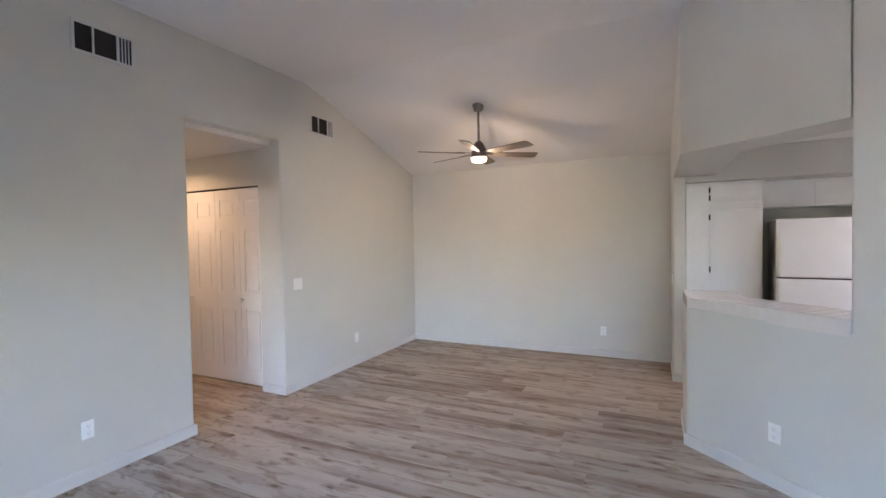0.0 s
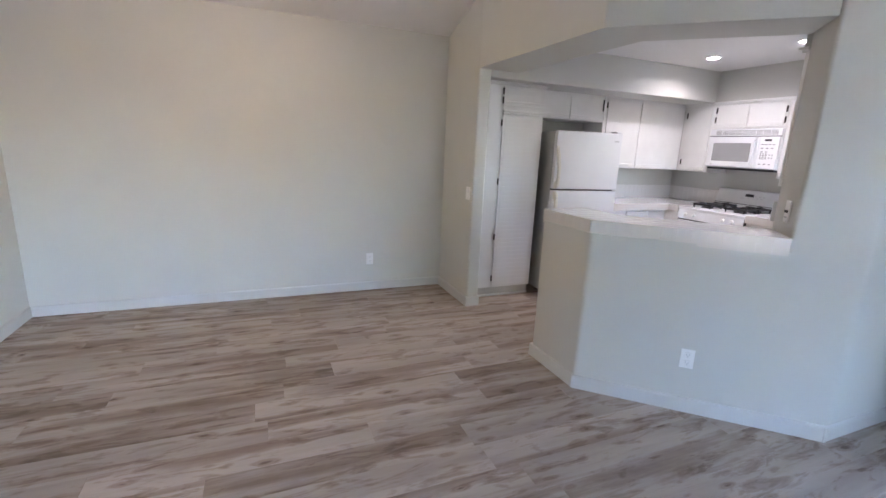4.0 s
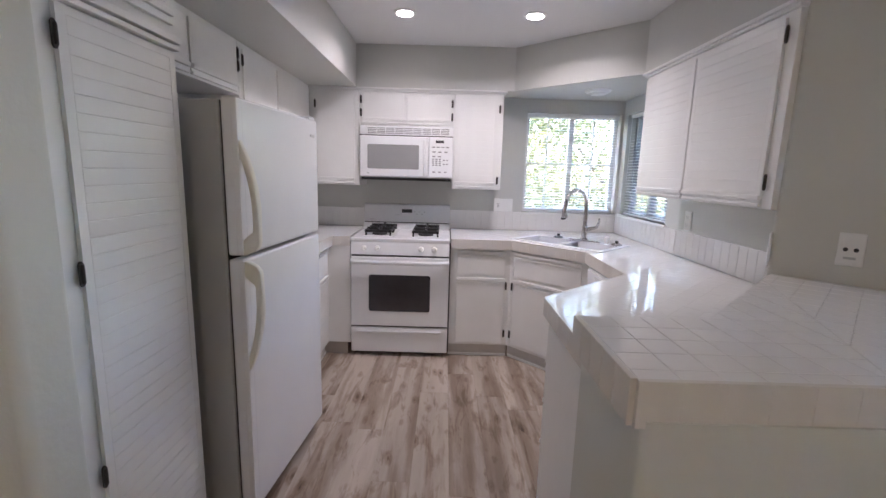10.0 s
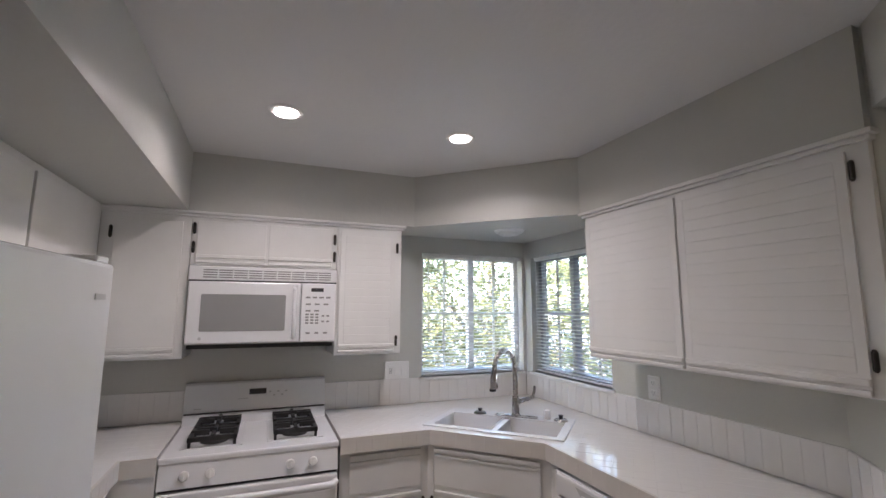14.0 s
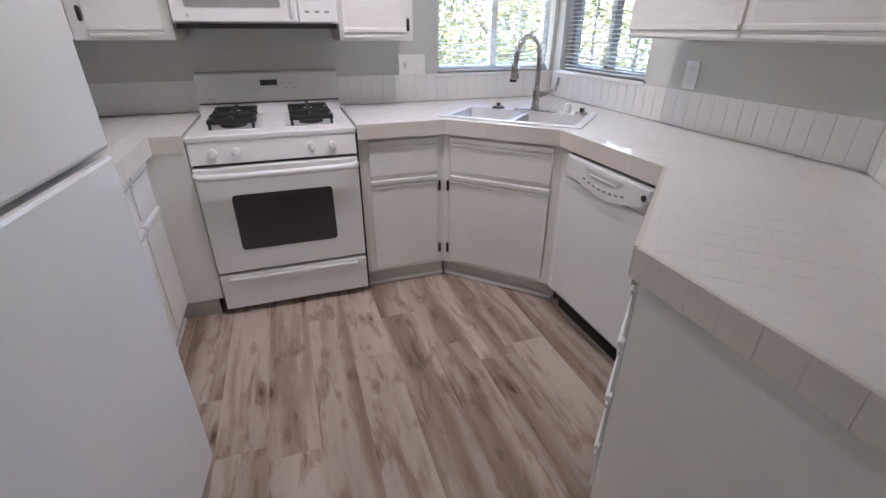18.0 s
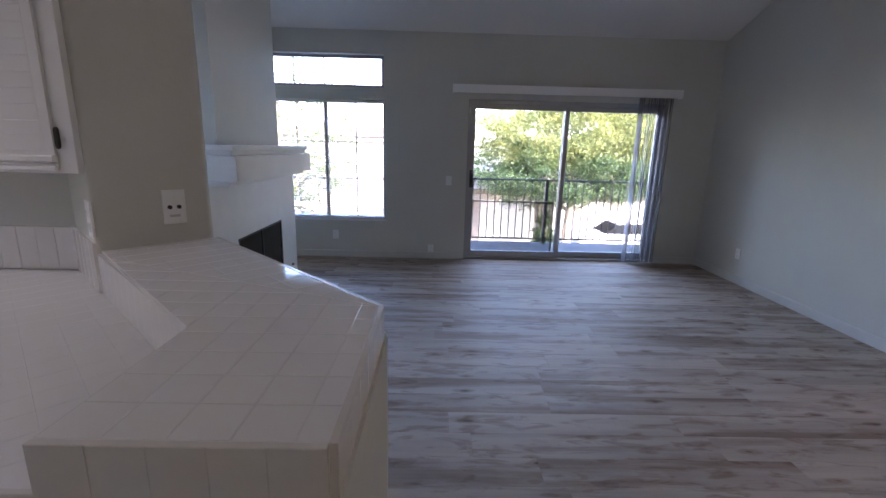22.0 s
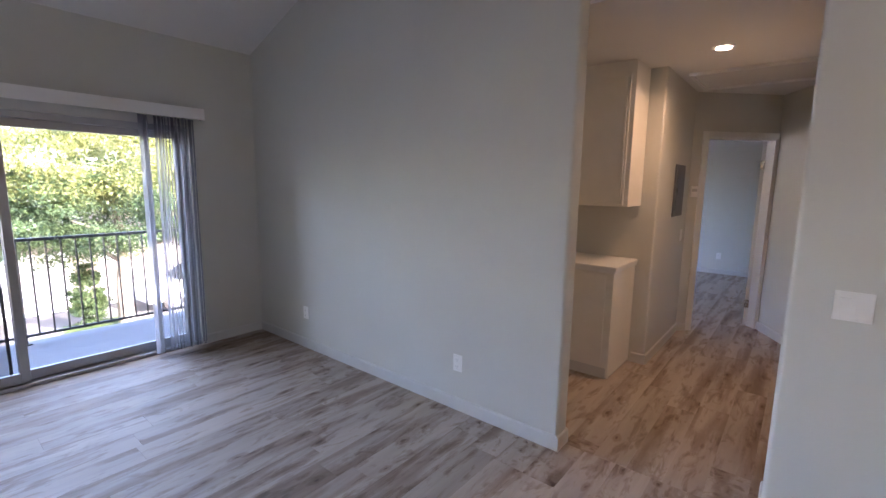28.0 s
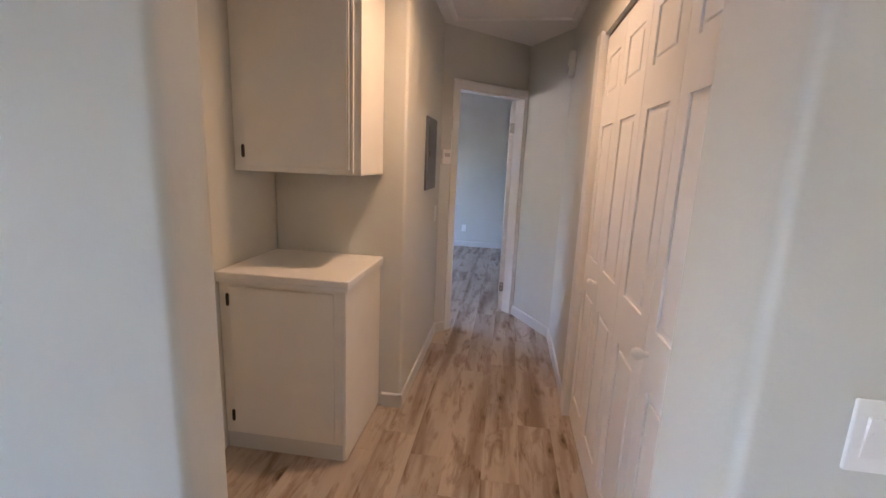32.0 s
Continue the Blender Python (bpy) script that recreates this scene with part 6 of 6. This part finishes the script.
for k, (x, y, h, r) in enumerate(((-10.5, -22, 11, 4.2), (-17.0, -20, 10, 4.0), (-8.0, -28, 14, 5.0))):
    tree("tall sunlit yellow-green tree behind the garages", x, y, GZ, h, (r, r * 0.8, r), 170, 60, 0.14, leaf_sun_yellow, 20 + k)
tree("slender green tree outside the living room window", 5.2, -7.6, GZ, 6.9, (2.0, 1.8, 2.4), 80, 70, 0.075, leaf_lime, 31)
tree("sunlit tree close outside the kitchen windows", 7.9, 5.6, GZ, 7.6, (2.3, 2.4, 3.0), 190, 150, 0.055, leaf_lime, 41)
tree("sunlit tree close outside the kitchen windows", 8.3, 1.7, GZ, 7.2, (2.2, 2.2, 2.8), 190, 150, 0.055, leaf_lime, 42)
tree("green tree beyond the entry landing", 6.2, -1.3, GZ, 6.4, (1.8, 1.7, 2.3), 150, 56, 0.07, leaf_green, 43)

# balcony
structure("balcony_floor", B((-3.0, 1.35, -1.90, SOUTH - 0.14, -0.24, -0.09)), concrete, "smooth grey concrete balcony floor", "balcony")
structure("balcony_roof", B((-3.0, 1.35, -1.95, SOUTH - 0.14, 2.62, 2.72), (-3.0, 1.35, -1.95, -1.72, 2.19, 2.62)), stucco, "stucco balcony roof and beam", "roof")
structure("balcony_wall", B((1.2, 1.35, -1.90, SOUTH - 0.14, -0.09, 2.62), (-3.0, -2.86, -1.90, SOUTH - 0.14, -0.09, 2.62)), stucco, "cream stucco balcony side wall", "wall")
rail = thing("balcony_railing", "dark metal balcony railing with slim pickets", "railing", at=pose(0, -1.78, -0.09))
part("top_rail", B((-2.86, 1.2, -0.02, 0.02, 1.02, 1.05), bevel=0.004), rail_paint, rail)
part("bottom_rail", B((-2.86, 1.2, -0.012, 0.012, 0.07, 0.095)), rail_paint, rail)
for x in (-1.03, -2.84, 1.17):
    p = part("post", B((x - 0.025, x + 0.025, -0.025, 0.025, 0.0, 1.02)), rail_paint, rail)
    part("foot_plate", B((x - 0.05, x + 0.05, -0.05, 0.05, 0.0, 0.012)), rail_paint, p)
pk = B((-0.007, 0.007, -0.007, 0.007, 0.09, 1.02))
pk = part("picket", pk, rail_paint, rail)
xs = [-2.80 + 0.118 * k for k in range(34)]
for k, x in enumerate(xs):
    o = pk if k == 0 else pk.copy()
    if k:
        scene.collection.objects.link(o)
    o.matrix_basis = Matrix.Translation((x, 0, 0))

# entry landing
structure("landing", B((ENTRY_X + 0.13, 4.8, 1.3, 3.54, -0.16, -0.01)), concrete, "grey concrete entry landing", "landing")

# garages across the drive, and a white building
gar = thing("garage_building", "long low cream stucco garage block with a brown roof edge", "building", at=pose(-8.0, -15.0, GZ))
part("wall", B((-10, 10.0, -5, 0, 0, 2.3)), white_stucco, gar)
rf = bmesh.new()
prism(rf, [(0.5, 2.3), (0.5, 2.55), (-2.5, 3.1), (-5.4, 2.45), (-5.4, 2.3)], -10.4, 10.4)
bmesh.ops.transform(rf, matrix=Matrix(((0, 0, 1, 0), (1, 0, 0, 0), (0, 1, 0, 0), (0, 0, 0, 1))), verts=rf.verts)
roof_tile = Mat("brown_roof", (0.22, 0.14, 0.10), 0.85).mottled(3, 0.2, 12, 0.8, 0.03)
part("roof", rf, roof_tile, gar)
for k in range(5):
    gd = part("garage_door", B((-9 + 3.3 * k, -6.5 + 3.3 * k, 0.0, 0.04, 0, 2.0)), trim_paint, gar)
    for j in range(1, 4):
        part("groove", B((-9 + 3.3 * k, -6.5 + 3.3 * k, 0.04, 0.045, 0.5 * j - 0.01, 0.5 * j + 0.01)), grey_side, gd)
curtain_pane = Mat("curtained_window", (0.42, 0.40, 0.40), 0.2).mottled(2, 0.1, 60, 0.0, 0.001)
wb = thing("white_building", "pale stucco apartment building with a tiled roof", "building", at=pose(4.2, -20.6, GZ))
part("wall", B((-4.0, 6.5, -8, 0, 0, 4.8)), white_stucco, wb)
part("roof", B((-4.35, 6.9, -8.4, 0.4, 4.8, 5.3)), roof_tile, wb)
bal = part("balcony", B((-4.3, -1.9, 0, 1.2, 2.05, 2.28)), white_stucco, wb)
for k in range(20):
    part("picket", B((-4.27 + 0.123 * k, -4.22 + 0.123 * k, 1.15, 1.19, 2.28, 3.28)), roof_tile, bal)
part("rail", B((-4.3, -1.9, 1.14, 1.2, 3.28, 3.34)), roof_tile, bal)
for x in (-1.4, 1.2, 3.8):
    for z in (0.9, 3.5):
        w = part("window", B((x, x + 1.3, 0.0, 0.05, z, z + 1.2)), trim_paint, wb)
        part("pane", B((x + 0.06, x + 0.62, 0.03, 0.055, z + 0.06, z + 1.14), (x + 0.68, x + 1.24, 0.03, 0.055, z + 0.06, z + 1.14)), curtain_pane, w)
lawn = Mat("lawn", (0.06, 0.10, 0.02), 0.9).mottled(3, 0.3, 120, 0.8, 0.02)
structure("lawn_patch", prism(bmesh.new(), [(-4.6, -12.9), (-3.1, -12.9), (-2.9, -11.5), (-4.4, -11.5)], GZ, GZ + 0.03), lawn, "small green lawn round the tree", "lawn")
hedge_rs = np.random.RandomState(5)
hedge = new("hedge", crown_mesh(hedge_rs, (-3.65, -12.3, GZ + 0.9), (0.36, 0.4, 0.95), 90, 90, 0.05, leaf_green))
tagged(hedge, "clipped ivy-covered hedge beside the driveway", "hedge", "", "stuff")

# parked car
car_glass = Mat("tinted_car_glass", (0.008, 0.009, 0.011), 0.5, 0, 0.1).mottled(3, 0.2, 60, 0.0, 0.0001, 0.02)
car_paint = Mat("white_car_paint", (0.62, 0.63, 0.64), 0.15).mottled(2, 0.02, 200, 0.0, 0.0002, 0.03)
car = thing("car", "white sedan parked on the driveway below", "car", at=pose(-7.35, -13.4, GZ, 0, 0, 4))
side = [(-2.2, 0.35), (-2.25, 0.62), (-2.05, 0.85), (-1.2, 0.95), (1.3, 0.98), (2.05, 0.80), (2.25, 0.6), (2.2, 0.35)]
def car_slab(profile, half):
    bm = prism(bmesh.new(), profile, -half, half)
    bmesh.ops.transform(bm, matrix=Matrix(((1, 0, 0, 0), (0, 0, 1, 0), (0, 1, 0, 0), (0, 0, 0, 1))), verts=bm.verts)
    bmesh.ops.bevel(bm, geom=bm.edges[:], offset=0.05, segments=2, affect="EDGES")
    return bm
smooth(part("body", car_slab(side, 0.88), car_paint, car), 50)
smooth(part("roof", car_slab([(-1.1, 1.36), (-0.75, 1.43), (0.15, 1.43), (0.5, 1.36), (0.5, 1.33), (-1.1, 1.33)], 0.62), car_paint, car), 50)
smooth(part("cabin_glass", car_slab([(-1.75, 0.93), (-1.1, 1.37), (0.45, 1.37), (1.15, 0.93)], 0.7), car_glass, car, "dark car windows"), 50)
for x in (-1.4, 1.42):
    for y in (-0.80, 0.80):
        w = smooth(part("wheel", cyl(bmesh.new(), 0.32, 0.2, pose(x, y + 0.1, 0.32, 90, 0, 0), 28, bevel=0.02), black_plastic, car))
        smooth(part("rim", cyl(bmesh.new(), 0.21, 0.22, pose(x, y + 0.11, 0.32, 90, 0, 0), 20), aluminium, w))
for y in (-0.62, 0.62):
    part("tail_light", B((-2.26, -2.16, y - 0.18, y + 0.18, 0.62, 0.76), bevel=0.02), Mat("red_lens", (0.4, 0.02, 0.02), 0.2).mottled(9, 0.1, 60, 0.0, 0.001), car)

# ---- floors ----
floor = structure("floor", B((-9.7, KE + 0.1, -0.5, NORTH + 0.1, -0.12, -0.004)), dark_gap, "weathered grey-brown vinyl plank floor", "floor")


def plank_mesh(long, wide):
    bm = bx(bmesh.new(), 0, long - 0.0004, 0, wide - 0.0004, -0.006, 0)
    top = [e for e in bm.edges if all(v.co.z > -0.001 for v in e.verts)]
    bmesh.ops.bevel(bm, geom=top, offset=0.0009, segments=1, affect="EDGES")
    me = bpy.data.meshes.new("plank")
    bm.to_mesh(me)
    bm.free()
    me.materials.append(plank_mat)
    return me


PLANK_W, PLANK_L = 0.182, 1.22
whole = plank_mesh(PLANK_L, PLANK_W)
rng = random.Random(4)


def lay_planks(x0, x1, y0, y1):
    y = y0
    while y < y1 - 0.02:
        x = x0 - rng.uniform(0.05, 1.0)
        while x < x1 - 0.01:
            a, b = max(x, x0), min(x + PLANK_L, x1)
            if b - a > 0.03:
                p = new("plank", whole)
                p.parent = floor
                p.matrix_basis = Matrix.LocRotScale((a, y, 0), None, ((b - a) / PLANK_L, min(1.0, (y1 - y) / PLANK_W), 1))
            x += PLANK_L
        y += PLANK_W


lay_planks(WEST - 0.1, KE, SOUTH - 0.02, NORTH)
lay_planks(-9.6, WEST - 0.1, 2.3, 4.2)
